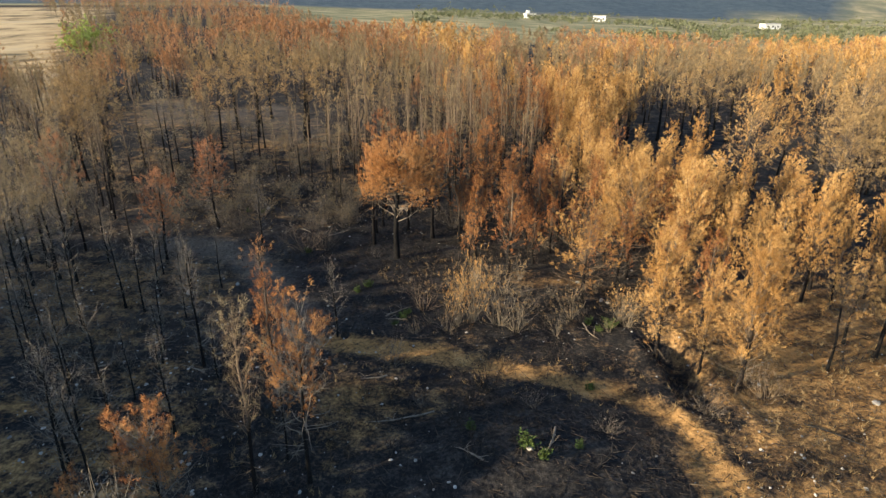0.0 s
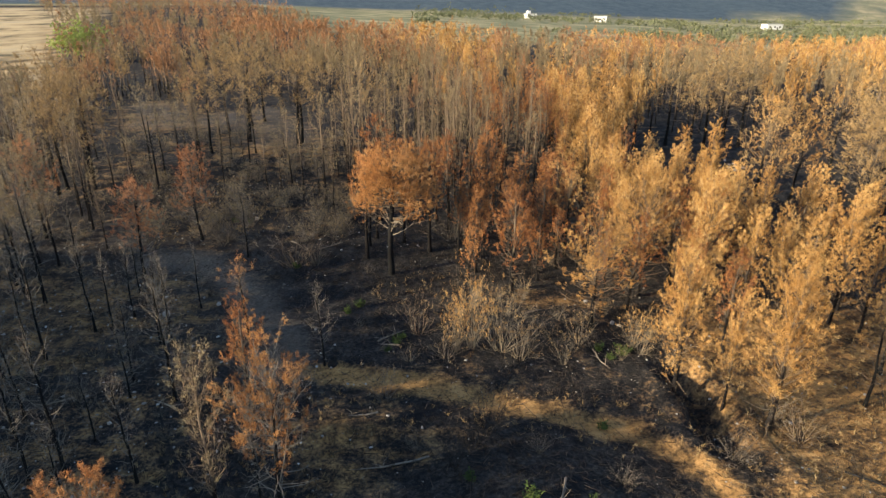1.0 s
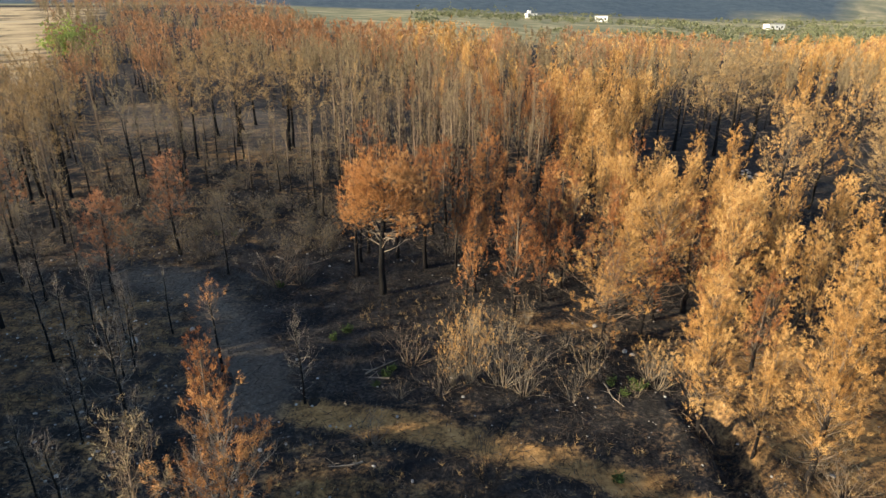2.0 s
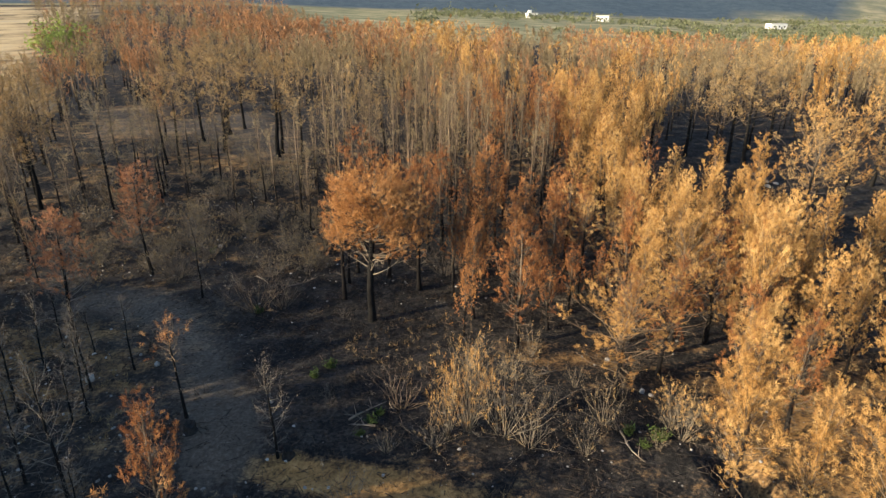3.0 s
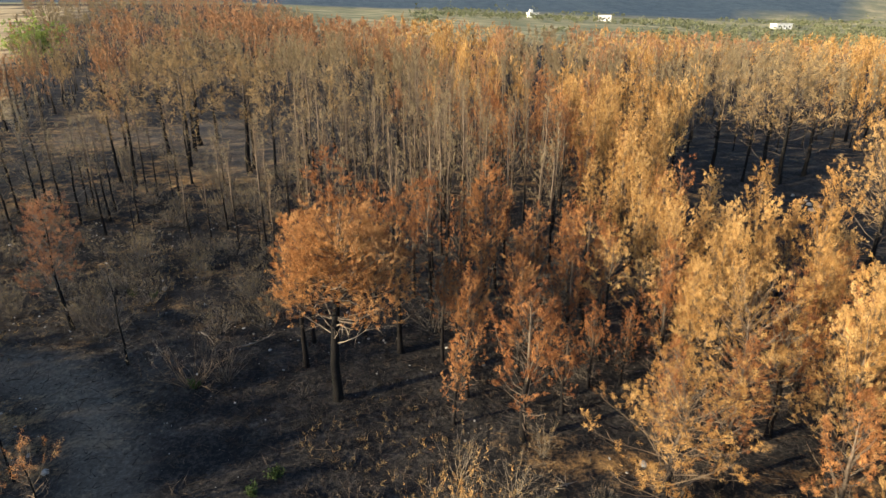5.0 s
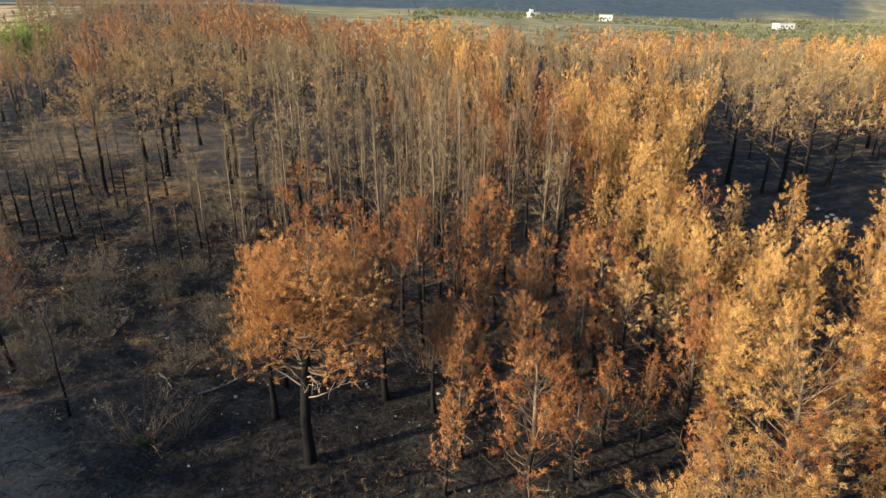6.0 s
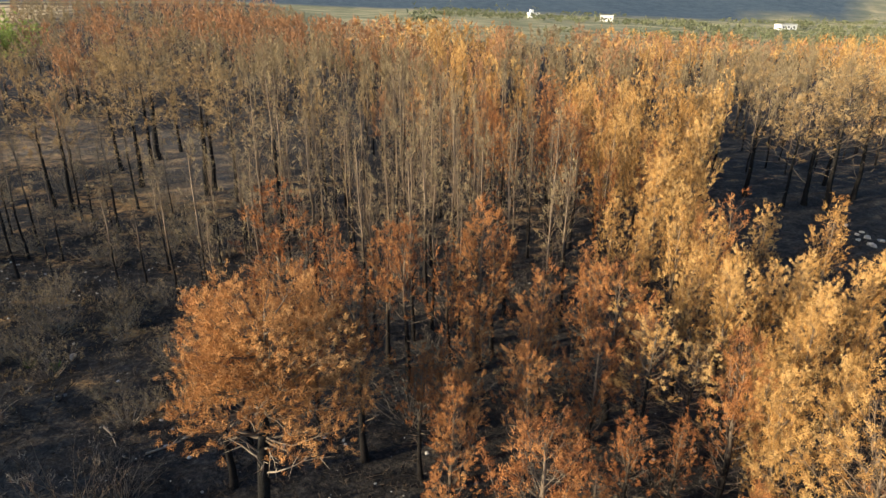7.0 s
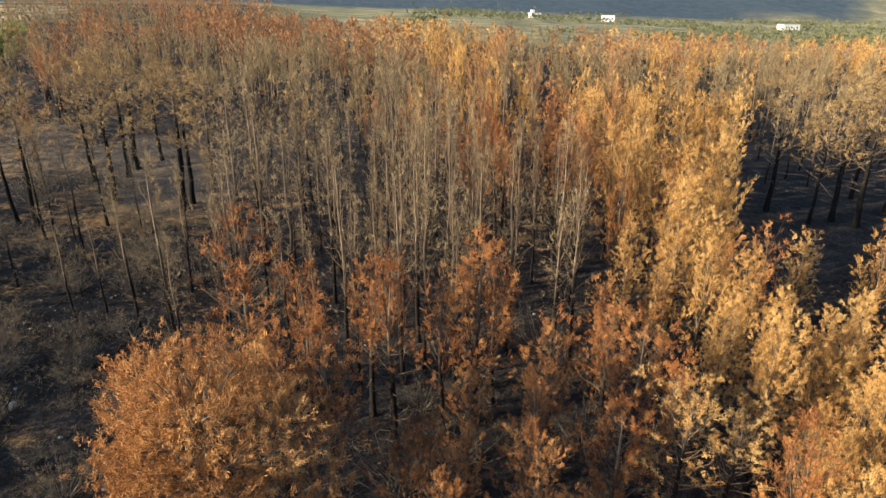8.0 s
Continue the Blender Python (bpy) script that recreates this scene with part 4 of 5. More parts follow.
def woods(name, label, kind, leaf, places, far, category="trees"):
    """One mesh of many trees; places are x, y, height, turn."""
    if not len(places):
        return None
    models = [low_model(kind, 500 + 31 * k, far) for k in range(5)]
    P = np.asarray(places, float)
    pick = np.arange(len(P)) % len(models)
    rng = np.random.default_rng(3)
    vs, fs, ms, ts, ns, ss, n = [], [], [], [], [], [], 0
    z = ground_z(P[:, 0], P[:, 1])
    tone = np.clip(rng.normal(0.5, 0.22, len(P)) + 0.25 * rough(P[:, 0], P[:, 1], 22, 2), 0, 1)
    for k, (v, f, m, nn, sh) in enumerate(models):
        q = np.where(pick == k)[0]
        if not len(q):
            continue
        c, s, h = np.cos(P[q, 3]), np.sin(P[q, 3]), P[q, 2]
        x = (v[None, :, 0] * c[:, None] - v[None, :, 1] * s[:, None]) * h[:, None] + P[q, 0][:, None]
        y = (v[None, :, 0] * s[:, None] + v[None, :, 1] * c[:, None]) * h[:, None] + P[q, 1][:, None]
        w = v[None, :, 2] * h[:, None] + z[q][:, None]
        vs.append(np.stack([x, y, w], 2).reshape(-1, 3))
        fs.append((f[None] + (np.arange(len(q)) * len(v))[:, None, None]).reshape(-1, 3) + n)
        ns.append(np.stack([nn[None, :, 0] * c[:, None] - nn[None, :, 1] * s[:, None], nn[None, :, 0] * s[:, None] + nn[None, :, 1] * c[:, None],
                            np.broadcast_to(nn[None, :, 2], (len(q), len(nn)))], 2).reshape(-1, 3))
        ms.append(np.tile(m, len(q)))
        ss.append(np.tile(sh, len(q)))
        ts.append(np.repeat(tone[q], len(v)))
        n += len(q) * len(v)
    me = mesh_from(name, np.concatenate(vs), np.concatenate(fs), [MAT["bark"], MAT["branch"], MAT[leaf]], False, np.concatenate(ms), np.concatenate(ns), np.concatenate(ss))
    me.attributes.new("tone", "FLOAT", "POINT").data.foreach_set("value", np.concatenate(ts).astype(np.float32))
    return tagged(new(name, me), label, category, kind="stuff")


def scatter(y0, y1, cell, rule, seed, reach=0.80, margin=10.0):
    r = random.Random(seed)
    out = {}
    y = y0
    while y < y1:
        x = -reach * y - margin
        while x < reach * y + margin:
            px, py = x + r.uniform(0, cell), y + r.uniform(0, cell)
            c, g, t = r.random(), r.gauss(1, 0.13), r.uniform(0, 6.28)
            found = rule(px, py)
            if found and c < found[2]:
                out.setdefault(found[0], []).append((px, py, found[1] * min(1.22, max(0.65, g)), t))
            x += cell
        y += cell
    return out


def mid_rule(x, y):
    if off_line(x, y, CLEARING) < 8 or off_line(x, y, ROAD) < 6:
        return ("pole", 6.0, 0.03)
    if not free(x, y, 1.5):
        return None
    side, n = x / y, float(rough(x, y, 16, 2))
    if -30 < x < -4 and y < 112 + 8 * n:
        return ("open" if n > -0.2 else "pole", 8.6, 0.17)
    if off_line(x, y, SHADED_GAP) < 6.5:
        return None
    if side < -0.22:
        return ("rust" if n > 0.15 else ("open" if n > -0.15 else "pole"), 8.0, 0.46)
    if side < 0.0:
        return ("rust" if n > 0.22 else "pole", 8.9, 0.62)
    return ("gold" if n > (0.12 if side < 0.25 else 0.05) else ("rust" if n > -0.2 and side < 0.3 else "pole"), 9.0 - 1.2 * min(1.0, max(0.0, side * 2.5)), 0.56)


def far_rule(x, y):
    side, n, big = x / y, float(rough(x, y, 26, 2)), float(rough(x, y, 60, 2))
    if off_line(x, y, ROAD) < 7 or side < -0.62:
        return None
    if off_line(x, y, [(-52, 186), (-34, 172), (-16, 160)]) < 13:
        return ("rust", 9.0, 0.85)
    if off_line(x, y, [(-3, 142), (2, 140)]) < 6:
        return ("gold", 10.0, 0.9)
    if side < -0.12:
        if y > 520 - 340 * float(smooth((side + 0.30 + 0.05 * n) / 0.16)) or big < -0.35:
            return None
        return ("rust" if n > 0.0 else "pole", 7.6, 0.5)
    if y > 215 + 40 * big:
        return None
    return ("gold" if n > -0.15 else ("rust" if n > -0.45 else "pole"), 8.2 - 1.0 * min(1.0, max(0.0, side * 2.5)), 0.5)


NEEDLES = {"gold": ("gold_far", "golden-brown"), "rust": ("rust_hazed", "rust-orange"), "pole": ("olive_far", "olive-brown"), "open": ("tan_far", "tan")}
for kind, places in scatter(79, 128, 2.3, mid_rule, 5).items():
    leaf, tint = NEEDLES[kind]
    woods("pine_wood", "dense stand of scorched pines with " + tint + " needles", kind, leaf, places, False)
far_places = scatter(128, 225, 3.0, far_rule, 8)
for kind, places in scatter(225, 520, 4.6, far_rule, 9, 0.75).items():
    far_places.setdefault(kind, []).extend(places)
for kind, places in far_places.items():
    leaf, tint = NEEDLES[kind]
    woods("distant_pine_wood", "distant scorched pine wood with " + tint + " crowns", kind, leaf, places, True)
# unseen wood added beside and behind the camera's way, sunward, to shade the ground
beside = []
r = random.Random(77)
for k in range(2100):
    x, y = r.uniform(-80, -14), r.uniform(-42, 34)
    if -x > 0.75 * max(y, 0) + 12 + 9 * r.random() and (y > 4 or -x > 26):
        beside.append((x, y, r.uniform(7.0, 10.5), r.uniform(0, 6.28)))
woods("pine_wood", "scorched pines on the slope beside the mound", "gold", "gold_far", beside, 2)


# ---- shrubs ----
SHRUBS = {}


def brush(kind, x, y, h, wide=1.0, turn=None, label=""):
    """kind: tan with dead leaves, grey with few, charred with none."""
    variant = random.randrange(3)
    key = (kind, variant)
    turn = random.uniform(0, 360) if turn is None else turn
    if key not in SHRUBS:
        stems, thin, wood, leaf = {"tan": (34, 0.42, "branch_pale", "gold"), "grey": (34, 0.98, "twig", "ashen"), "thicket": (44, 0.8, "branch_grey", "olive"), "charred": (18, 1.0, "char", "ashen"), "pale": (26, 0.95, "branch", "ashen"), "bare": (24, 0.86, "branch_pale", "tan")}[kind]
        h0, spread = {"tan": (4.6, 1.7), "grey": (2.0, 1.6), "thicket": (2.6, 2.0), "charred": (2.4, 1.1), "pale": (2.2, 1.7), "bare": (3.6, 2.3)}[kind]
        a, b = shrub(300 + 7 * variant + 50 * len(kind), h0, spread, stems, thin, thick=0.010 if h0 < 3 else 0.013, fork=9,
                     blades=14, size=0.13, width=0.022)
        SHRUBS[key] = (mesh_from("stemwork", *a, [MAT[wood]]), foliage("foliage", b, leaf) if len(b[0]) else None, h0)
    stems, leaves, h0 = SHRUBS[key]
    m = plant_pose(x, y, h / h0, turn, wide)
    if ("first",) + key in SHRUBS:
        ob = copy_thing(SHRUBS[("first",) + key], m)
    else:
        ob = new("burnt_shrub")
        tagged(part("stemwork", stems, ob), kind="stuff")
        if leaves:
            part("foliage", leaves, ob)
        ob.matrix_basis = m
        SHRUBS[("first",) + key] = ob
    text = {"tan": "tall shrub with pale stems and withered tan leaves", "grey": "burnt grey shrub of many thin bare stems", "thicket": "dense grey thicket of dead twigs",
            "charred": "charred black shrub with bare forked stems", "pale": "bare shrub with pale splayed stems on ash", "bare": "tall dead shrub with pale splayed bare stems"}[kind]
    return tagged(ob, label or text, "shrub", "burnt shrubs")


brush("tan", 1.7, 32.1, 5.0, 0.72)
brush("tan", 0.9, 31.7, 3.8, 0.7)
brush("bare", 3.2, 31.9, 3.9, 1.15)
brush("bare", 4.2, 31.2, 2.9, 1.1)
brush("bare", 0.3, 31.0, 2.4, 1.0)
brush("pale", -10.1, 42.4, 3.2, 0.95)
brush("charred", 2.2, 25.2, 3.8, 0.8)
brush("charred", 0.6, 22.6, 2.4, 0.9)
brush("charred", 1.4, 24.0, 1.8, 1.1)
brush("pale", -1.2, 33.6, 2.6)
brush("grey", -2.6, 27.4, 1.9)
brush("tan", 10.4, 32.2, 2.6)
brush("pale", 15.2, 24.4, 2.0)
for x, y, h, w in ((6.4, 30.6, 2.2, 0.8), (7.6, 32.6, 2.6, 0.7), (9.4, 30.8, 2.0, 0.8), (10.6, 31.4, 2.6, 0.7), (5.4, 33.4, 2.4, 0.8), (11.8, 30.4, 2.2, 0.8), (-1.6, 30.6, 1.6, 1.0), (6.9, 35.2, 2.6, 0.8),
                   (3.9, 36.0, 2.0, 0.9), (9.9, 36.0, 2.4, 0.7), (14.9, 25.9, 1.6, 1.1), (1.9, 36.8, 2.2, 0.8), (5.2, 38.0, 2.6, 0.7)):
    brush("bare", x, y, h, w)
rb = random.Random(12)
placed = 0
for k in range(1400):
    x, y = rb.uniform(-40, 36), rb.uniform(14, 80)
    if not in_view(x, y, 3) or not free(x, y, 0.6):
        continue
    dense = 0.75 if (-24 < x < -7 and 44 < y < 66) else (0.22 if x < 0 else 0.10)
    if -8 < x < 2 and 36 < y < 48:
        dense = 0.05
    if off_line(x, y, BARE_PATCH) < 2.2 or off_line(x, y, TRACK) < 1.2 or off_line(x, y, SHADED_GAP) < 8 or (x > 12 and y > 42):
        dense = 0.0
    if rb.random() > dense or placed > 250:
        continue
    placed += 1
    kind = "thicket" if y > 47 and x < -5 else "grey" if y > 40 or rb.random() < 0.4 else rb.choice(["charred", "grey", "grey"])
    brush(kind, x, y, rb.uniform(1.2, 3.0) if y > 42 else rb.uniform(0.6, 1.7), rb.uniform(0.8, 1.3))


# ---- green regrowth ----
def sprout_mesh(seed):
    rng = np.random.default_rng(seed)
    g = Geo()
    n = 26
    az = rng.random(n) * 6.28
    d = np.stack([np.cos(az) * 0.6, np.sin(az) * 0.6, 0.5 + rng.random(n)], 1)
    tufts(g, rng, rng.normal(0, 0.10, (n, 3)) * [1, 1, 0], d, 0.3 + 0.4 * rng.random(n), 12, 0.16, 0.07, 0.9)
    return mesh_from("foliage", *g.arrays(), [MAT["green_leaf"]])


sprouts = [sprout_mesh(60 + k) for k in range(3)]
rs = random.Random(4)
for x, y, size in ((3.4, 20.2, 1.3), (4.0, 19.6, 1.0), (8.5, 31.9, 1.0), (9.7, 31.5, 1.3), (-9.9, 42.2, 1.0), (-5.5, 35.8, 0.9), (-4.9, 36.7, 1.1), (-2.4, 32.4, 1.0),
                   (-2.1, 33.0, 0.8), (8.9, 31.0, 0.8), (-16.9, 51.2, 1.0), (-15.6, 51.0, 0.9), (1.2, 21.6, 0.9), (5.6, 20.4, 0.8), (7.2, 25.6, 1.0), (-2.8, 31.6, 0.7)):
    ob = new("green_sprout", sprouts[rs.randrange(3)])
    ob.matrix_basis = plant_pose(x, y, size * 0.72, rs.uniform(0, 360))
    tagged(ob, "fresh green sprout growing out of black ash", "plant", "green sprouts")


# ---- living green tree by the road ----
def green_tree(x, y, h, wide):
    rng = np.random.default_rng(88)
    trunk, leaf = Geo(), Geo()
    tube(trunk, [(0, 0, -0.3), (0.1, 0, h * 0.25), (0.2, 0.1, h * 0.5)], (0.4, 0.3, 0.2), 7)
    ends = []
    for k in range(26):
        az, f = rng.random() * 6.28, rng.random()
        d = np.array([math.cos(az) * wide * (0.4 + 0.6 * f), math.sin(az) * wide * (0.4 + 0.6 * f), h * (0.15 + 0.5 * rng.random()) * (1.1 - 0.5 * f)])
        pts = bough(rng, (0.1, 0, h * 0.3), d, np.linalg.norm(d), 3, 0.2, 0.4)
        tube(trunk, pts, (0.16, 0.1, 0.06, 0.02), 4)
        for q in pts[1:]:
            ends.extend(q + rng.normal(0, 0.9, (9, 3)))
    ends = np.array(ends)
    tufts(leaf, rng, ends, rng.normal(0, 1, ends.shape) + UP * 0.4, np.full(len(ends), 0.7), 14, 0.45, 0.2, 0.9)
    ob = new("green_tree")
    ob.matrix_basis = plant_pose(x, y, 1.0, 0)
    part("trunk", mesh_from("trunk", *trunk.arrays(), [MAT["bark"]], True), ob)
    part("crown", foliage("crown", (*leaf.arrays(), np.concatenate(leaf.out), np.concatenate(leaf.tone)), "green_crown"), ob)
    return tagged(ob, "living bright green broadleaf tree beside the dirt road", "tree")


green_tree(-86.0, 158.0, 9.0, 6.5)


# ---- ground cover: twigs, dry grass, stones ----
def litter():
    rng = np.random.default_rng(31)
    g = Geo()
    n = 36000
    x, y = rng.uniform(-30, 30, n), 13 + 50 * rng.random(n) ** 1.6
    ok = np.abs(x - 1.5) < 0.75 * y + 2
    x, y = x[ok], y[ok]
    p = np.stack([x, y, ground_z(x, y) + 0.02], 1)
    az = rng.random(len(x)) * 6.28
    d = np.stack([np.cos(az), np.sin(az), 0.12 + 0.5 * rng.random(len(x)) ** 3], 1)
    spikes(g, p, p + d * (0.12 + 0.75 * rng.random((len(x), 1)) ** 2.5), 0.012 + 0.012 * rng.random(len(x)))
    return tagged(new("twig_litter", mesh_from("twig_litter", *g.arrays(), [MAT["litter"]])), "fallen twigs and charred sticks strewn over the ash", "debris", kind="stuff")


def grass():
    rng = np.random.default_rng(41)
    g = Geo()
    n = 9000
    x, y = rng.uniform(-30, 34, n), rng.uniform(14, 62, n)
    keep = (rough(x, y, 5, 2) + 0.65 * (x > 11) * (y < 36) + 0.45 * (off_line(x, y, TRACK) < 2.2) - 0.35 * (np.hypot((x - 3.2) / 6.8, (y - 20.5) / 6.2) < 1)) > 0.22
    x, y = x[keep], y[keep]
    p = np.stack([x, y, ground_z(x, y) - 0.02], 1)
    tufts(g, rng, p, np.tile(UP, (len(x), 1)) + rng.normal(0, 0.2, (len(x), 3)), np.full(len(x), 0.08), 9, 0.26, 0.022, 0.55)
    return tagged(new("dry_grass", mesh_from("dry_grass", *g.arrays(), [MAT["dry_grass"]])), "tufts of dry straw-coloured grass on the soil", "grass", kind="stuff")


def stone_shape(rng, size):
    bm = bmesh.new()
    bmesh.ops.create_icosphere(bm, subdivisions=1, radius=size)
    sx, sy, sz = 0.7 + 0.6 * rng.random(3)
    for v in bm.verts:
        v.co = Vector((v.co.x * sx, v.co.y * sy, v.co.z * sz * 0.7)) * (0.8 + 0.4 * rng.random())
    vs = np.array([v.co[:] for v in bm.verts])
    fs = np.array([[v.index for v in f.verts] for f in bm.faces])
    bm.free()
    return vs, fs


def stones():
    rng = np.random.default_rng(51)
    shapes = [stone_shape(rng, 1.0) for k in range(6)]
    g = Geo()
    n = 8000
    x, y = rng.uniform(-30, 34, n), 14 + 48 * rng.random(n) ** 1.3
    dense = 0.30 + 0.6 * rough(x, y, 6, 2) + 0.4 * (off_line(x, y, GULLY) < 2.5) + 0.3 * (x < -6) + 0.7 * (np.hypot((x - 13.3) / 1.6, (y - 22.3) / 2.6) < 1)
    keep = (rng.random(n) < dense) & (off_line(x, y, BARE_PATCH) > 1.5)
    x, y = x[keep], y[keep]
    z = ground_z(x, y)
    for a, b, c in zip(x, y, z):
        v, f = shapes[rng.integers(6)]
        t, s = rng.random() * 6.28, (0.018 + 0.075 * rng.random() ** 4) * (1.15 if a < -6 else 1.0)
        ct, st = math.cos(t) * s, math.sin(t) * s
        g.add(np.stack([v[:, 0] * ct - v[:, 1] * st + a, v[:, 0] * st + v[:, 1] * ct + b, v[:, 2] * s + c + s * 0.2], 1), f)
    return tagged(new("pebbles", mesh_from("pebbles", *g.arrays(), [MAT["stone"]])), "small pale stones lying on the burnt ground", "stones", kind="stuff")


def stubble():
    rng = np.random.default_rng(43)
    g = Geo()
    n = 17000
    x, y = rng.uniform(-32, 30, n), 14 + 52 * rng.random(n) ** 1.2
    keep = (np.abs(x - 1.5) < 0.75 * y + 2) & (rough(x + 50, y, 4, 3) + 0.35 * (y > 40) > 0.0) & (off_line(x, y, TRACK) > 0.9) & (off_line(x, y, BARE_PATCH) > 1.6)
    x, y = x[keep], y[keep]
    p = np.stack([x, y, ground_z(x, y) - 0.02], 1)
    tufts(g, rng, p, UP + rng.normal(0, 0.35, (len(x), 3)), 0.1 + 0.25 * rng.random(len(x)), 8, 0.26, 0.022, 0.7)
    return tagged(new("charred_stubble", mesh_from("charred_stubble", *g.arrays(), [MAT["stubble"]])), "low charred undergrowth and burnt grass stubble", "undergrowth", kind="stuff")


litter()
stubble()
grass()
stones()
rk = np.random.default_rng(61)
for x, y, s in ((9.0, 37.5, 0.16), (10.0, 34.9, 0.18), (10.3, 34.6, 0.12), (3.5, 20.1, 0.16), (-16.2, 35.6, 0.30), (-15.4, 52.0, 0.22), (-33.0, 45.0, 0.35), (20.2, 24.0, 0.18), (-13.5, 36.8, 0.2), (15.5, 25.6, 0.12),
                (30.0, 67.4, 0.2), (29.8, 65.8, 0.22), (30.2, 65.3, 0.26), (29.8, 64.2, 0.3), (30.8, 64.8, 0.22), (30.4, 66.2, 0.16), (29.4, 65.0, 0.18)):
    v, f = stone_shape(rk, s)
    ob = new("rock", mesh_from("rock", v, f, [MAT["stone"]]))
    ob.matrix_basis = pose(x, y, float(ground_z(x, y)) + s * 0.25, 0, 0, 40 * x)
    tagged(ob, "pale weathered rock on burnt ground", "rock", "rocks")


def burnt_stump(x, y, radius, high, seed):
    """A short charred stump with a splintered top and flared roots."""
    rng = np.random.default_rng(seed)
    n, rings = 11, 5
    ang = np.arange(n) * 2 * np.pi / n
    jag = 1 + 0.45 * (rng.random(n) - 0.5)
    flare = 1 + 0.35 * (rng.random(n) - 0.5)
    v = []
    for k in range(rings):
        f = k / (rings - 1)
        r = radius * (1 + 0.7 * (1 - f) ** 3 * flare) * (1 + 0.06 * rng.normal(0, 1, n))
        v.append(np.stack([np.cos(ang) * r, np.sin(ang) * r, -0.12 + (high + 0.12) * f * np.where(k == rings - 1, jag, 1.0)], 1))
    v.append(np.stack([np.cos(ang) * radius * 0.45, np.sin(ang) * radius * 0.45, np.full(n, high * 0.72)], 1))
    v = np.concatenate(v + [np.array([[0, 0, high * 0.66]])])
    i, j = np.meshgrid(np.arange(rings), np.arange(n), indexing="ij")
    p, q = (i * n + j).ravel(), (i * n + (j + 1) % n).ravel()
    cap = np.stack([rings * n + np.arange(n), rings * n + (np.arange(n) + 1) % n, np.full(n, (rings + 1) * n)], 1)
    ob = new("burnt_stump", mesh_from("burnt_stump", v, np.concatenate([np.stack([p, q, q + n], 1), np.stack([p, q + n, p + n], 1), cap]), [MAT["char"]]))
    ob.matrix_basis = pose(x, y, float(ground_z(x, y)))
    return tagged(ob, "charred black stump with splintered top on the ash", "stump", "burnt stumps")


for k, (x, y, r, h) in enumerate(((-9.9, 31.7, 0.24, 0.42), (-5.5, 30.4, 0.20, 0.35), (-8.1, 23.5, 0.26, 0.4))):
    burnt_stump(x, y, r, h, 90 + k)


def fallen_branch(x, y, length, turn, material, label):
    rng = np.random.default_rng(int(abs(x * 31 + y * 7)))
    g = Geo()
    pts = bough(rng, (0, 0, 0), (1, 0, 0), length, 5, 0.0, 0.6)
    wx, wy = x + pts[:, 0] * math.cos(turn) - pts[:, 1] * math.sin(turn), y + pts[:, 0] * math.sin(turn) + pts[:, 1] * math.cos(turn)
    pts = np.stack([wx - x, wy - y, ground_z(wx, wy) - float(ground_z(x, y)) + 0.05], 1)
    tube(g, pts, np.array([0.055, 0.05, 0.042, 0.034, 0.024, 0.01]), 5)
    ob = new("fallen_branch")
    ob.matrix_basis = pose(x, y, float(ground_z(x, y)))
    part("stem", mesh_from("stem", *g.arrays(), [MAT[material]], True), ob)
    for k in rng.integers(1, 5, 7):
        w = Geo()
        d = unit(rng.normal(0, 1, 3) + [0, 0, 0.5])
        tube(w, [pts[k], pts[k] + d * 0.25, pts[k] + d * 0.3 + unit(d + rng.normal(0, 0.4, 3)) * 0.25], (0.018, 0.012, 0.003), 4)
        part("twig", mesh_from("twig", *w.arrays(), [MAT[material]]), ob)
    return tagged(ob, label, "branch", "fallen branches")


rf = random.Random(9)
for x, y in ((-3.4, 32.6), (-2.2, 32.2), (-2.8, 26.4), (1.6, 19.6), (4.8, 21.6), (6.0, 19.2), (-0.4, 23.4), (8.2, 32.0), (3.6, 29.6), (-9.0, 45.4), (-14.0, 48.5), (-11.4, 47.0),
             (-18.5, 52.0), (-12.0, 26.5), (-17.0, 27.2), (16.0, 22.5), (-20.0, 37.0), (5.2, 36.2)):
    dark = rf.random() < 0.35
    fallen_branch(x, y, rf.uniform(1.2, 3.4), rf.uniform(0, 6.28), "char" if dark else "deadwood", "charred fallen branch on the ash" if dark else "pale bleached fallen branch on the ash")


# ---- the valley: houses, orchard rows ----
def box(name, size, at, material, parent, label=""):
    bm = bmesh.new()
    bmesh.ops.create_cube(bm, size=1.0)
    for v in bm.verts:
        v.co = Vector((v.co.x * size[0] + at[0], v.co.y * size[1] + at[1], v.co.z * size[2] + at[2]))
    bmesh.ops.bevel(bm, geom=bm.edges[:], offset=0.04, segments=1, affect="EDGES")
    me = bpy.data.meshes.new(name)
    bm.to_mesh(me)
    bm.free()
    me.materials.append(MAT[material])
    return part(name, me, parent, label)


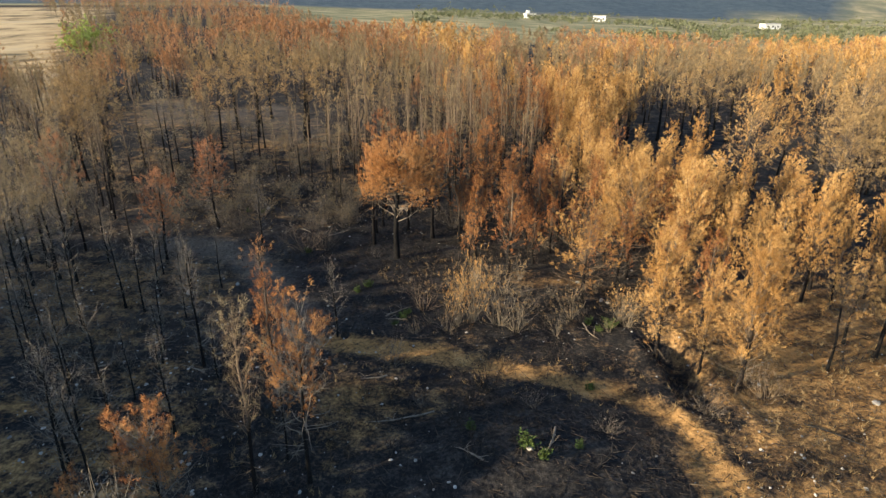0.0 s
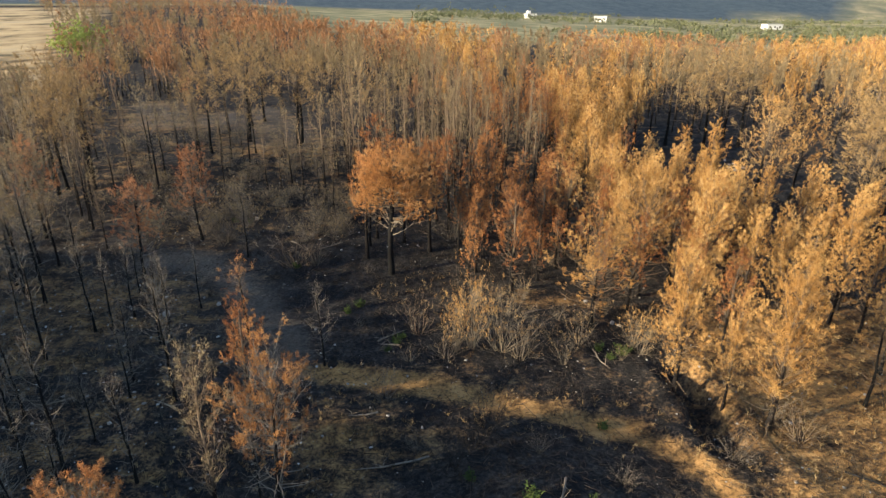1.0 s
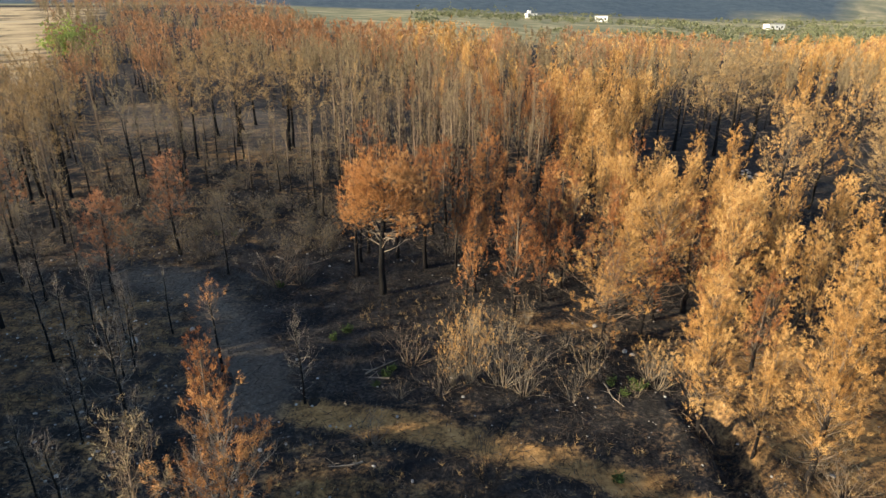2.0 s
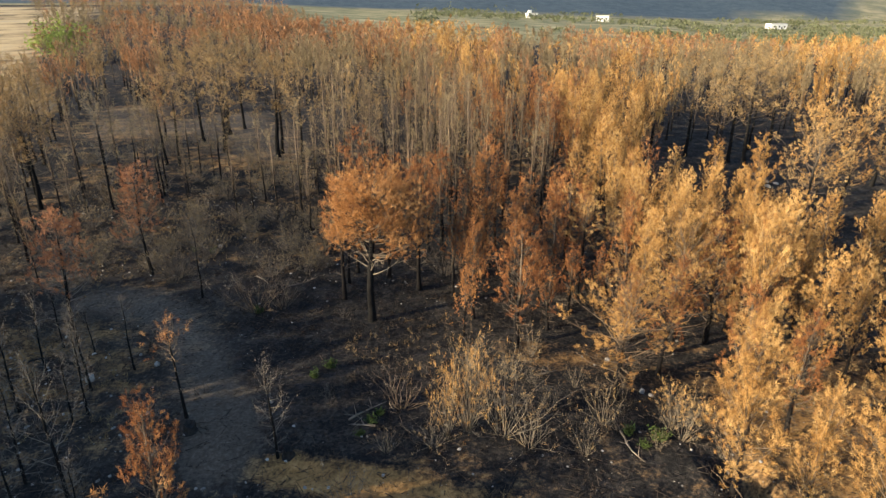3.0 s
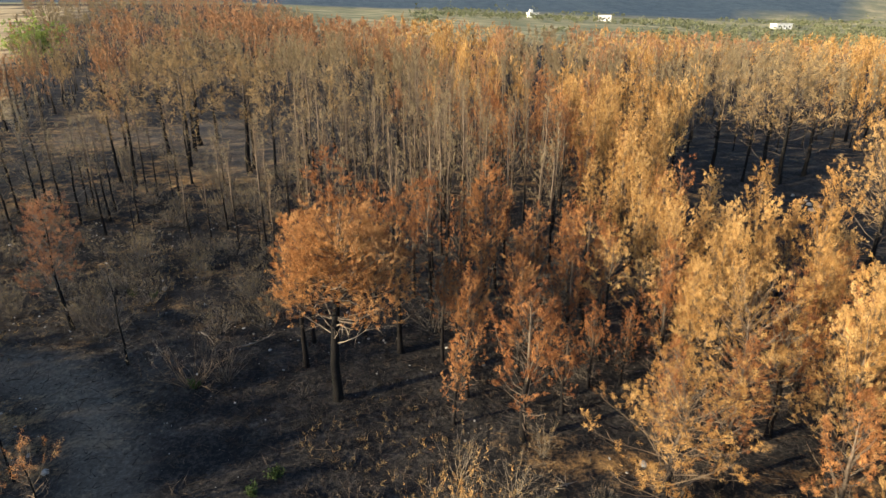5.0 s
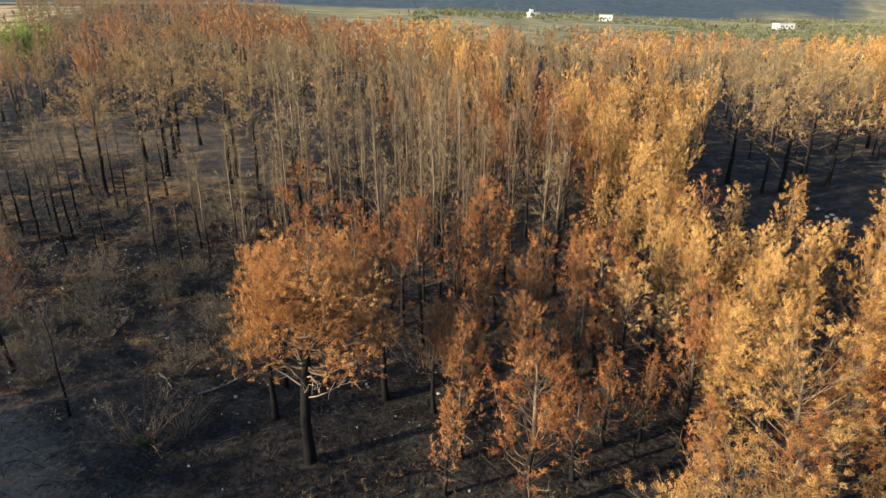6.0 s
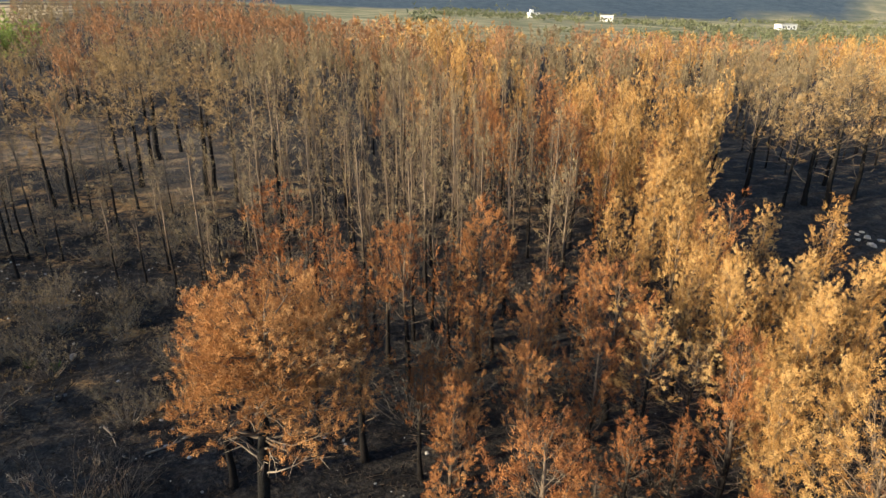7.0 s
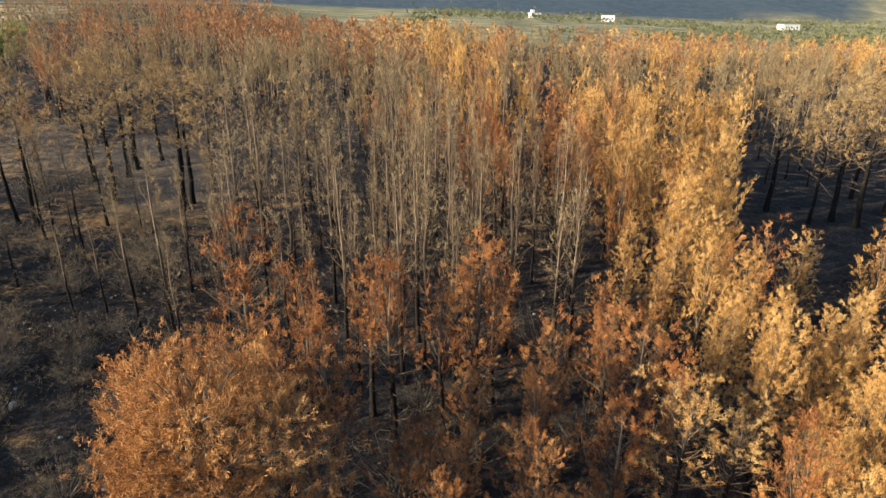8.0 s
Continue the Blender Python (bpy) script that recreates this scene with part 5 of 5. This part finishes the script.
def house(x, y, wide, deep, high, turn, label, storey=False):
    ob = new("house")
    ob.matrix_basis = pose(x, y, float(ground_z(x, y)) - 0.3, 0, 0, turn)
    box("wall", (wide, deep, high), (0, 0, high / 2), "plaster", ob, "white plastered walls")
    box("roof", (wide + 0.7, deep + 0.7, 0.35), (0, 0, high + 0.18), "roof", ob, "flat pale concrete roof")
    if storey:
        box("stair_tower", (wide * 0.3, deep * 0.4, 2.4), (-wide * 0.2, 0, high + 1.55), "plaster", ob)
    for k in range(3):
        w = box("window", (1.4, 0.16, 1.3), (-wide * 0.32 + k * wide * 0.32, -deep / 2 - 0.02, high * 0.55), "dark_glass", ob)
        box("sill", (1.7, 0.3, 0.12), (-wide * 0.32 + k * wide * 0.32, -deep / 2 - 0.1, high * 0.55 - 0.72), "roof", w)
    box("door", (1.1, 0.14, 2.1), (wide * 0.16, -deep / 2 - 0.03, 1.2), "dark_glass", ob)
    return tagged(ob, label, "house", "houses in the valley")


house(77.5, 590.0, 9.0, 8.0, 4.0, 12, "small white flat-roofed house with roof tower", True)
house(140.0, 590.0, 11.0, 8.0, 5.0, -14, "white flat-roofed house among orchard trees")
house(294.0, 590.0, 15.0, 9.0, 4.6, 8, "long low white farmhouse at the field's edge")


def orchard():
    rng = np.random.default_rng(71)
    n = 2400
    side, y = rng.uniform(-0.04, 0.85, n), rng.uniform(330, 790, n)
    keep = rough(side * 900, y, 110, 2) > -0.1
    side, y = side[keep], np.round(y[keep] / 9) * 9
    x = side * y
    g = Geo()
    h = rng.uniform(2.2, 4.5, len(x))
    tall = rng.random(len(x)) < 0.03
    h[tall] *= 2.4
    z = ground_z(x, y)
    spikes(g, np.stack([x, y, z - 0.2], 1), np.stack([x, y, z + h * 0.7], 1), 0.25)
    for a, b, c, e in zip(x, y, z, h):
        q = rng.normal(0, 0.32, (7, 3)) * [e, e, e * 0.55] + [a, b, c + e * 0.6]
        tufts(g, rng, q, rng.normal(0, 1, (7, 3)), np.full(7, 0.6), 4, 1.3, 0.9, 0.9)
    me = mesh_from("orchard_trees", *g.arrays(), [MAT["orchard"]])
    me.attributes.new("tone", "FLOAT", "POINT").data.foreach_set("value", np.full(len(me.vertices), 0.5, np.float32))
    return tagged(new("orchard_trees", me), "rows of small olive trees on the valley floor", "trees", kind="stuff")


orchard()
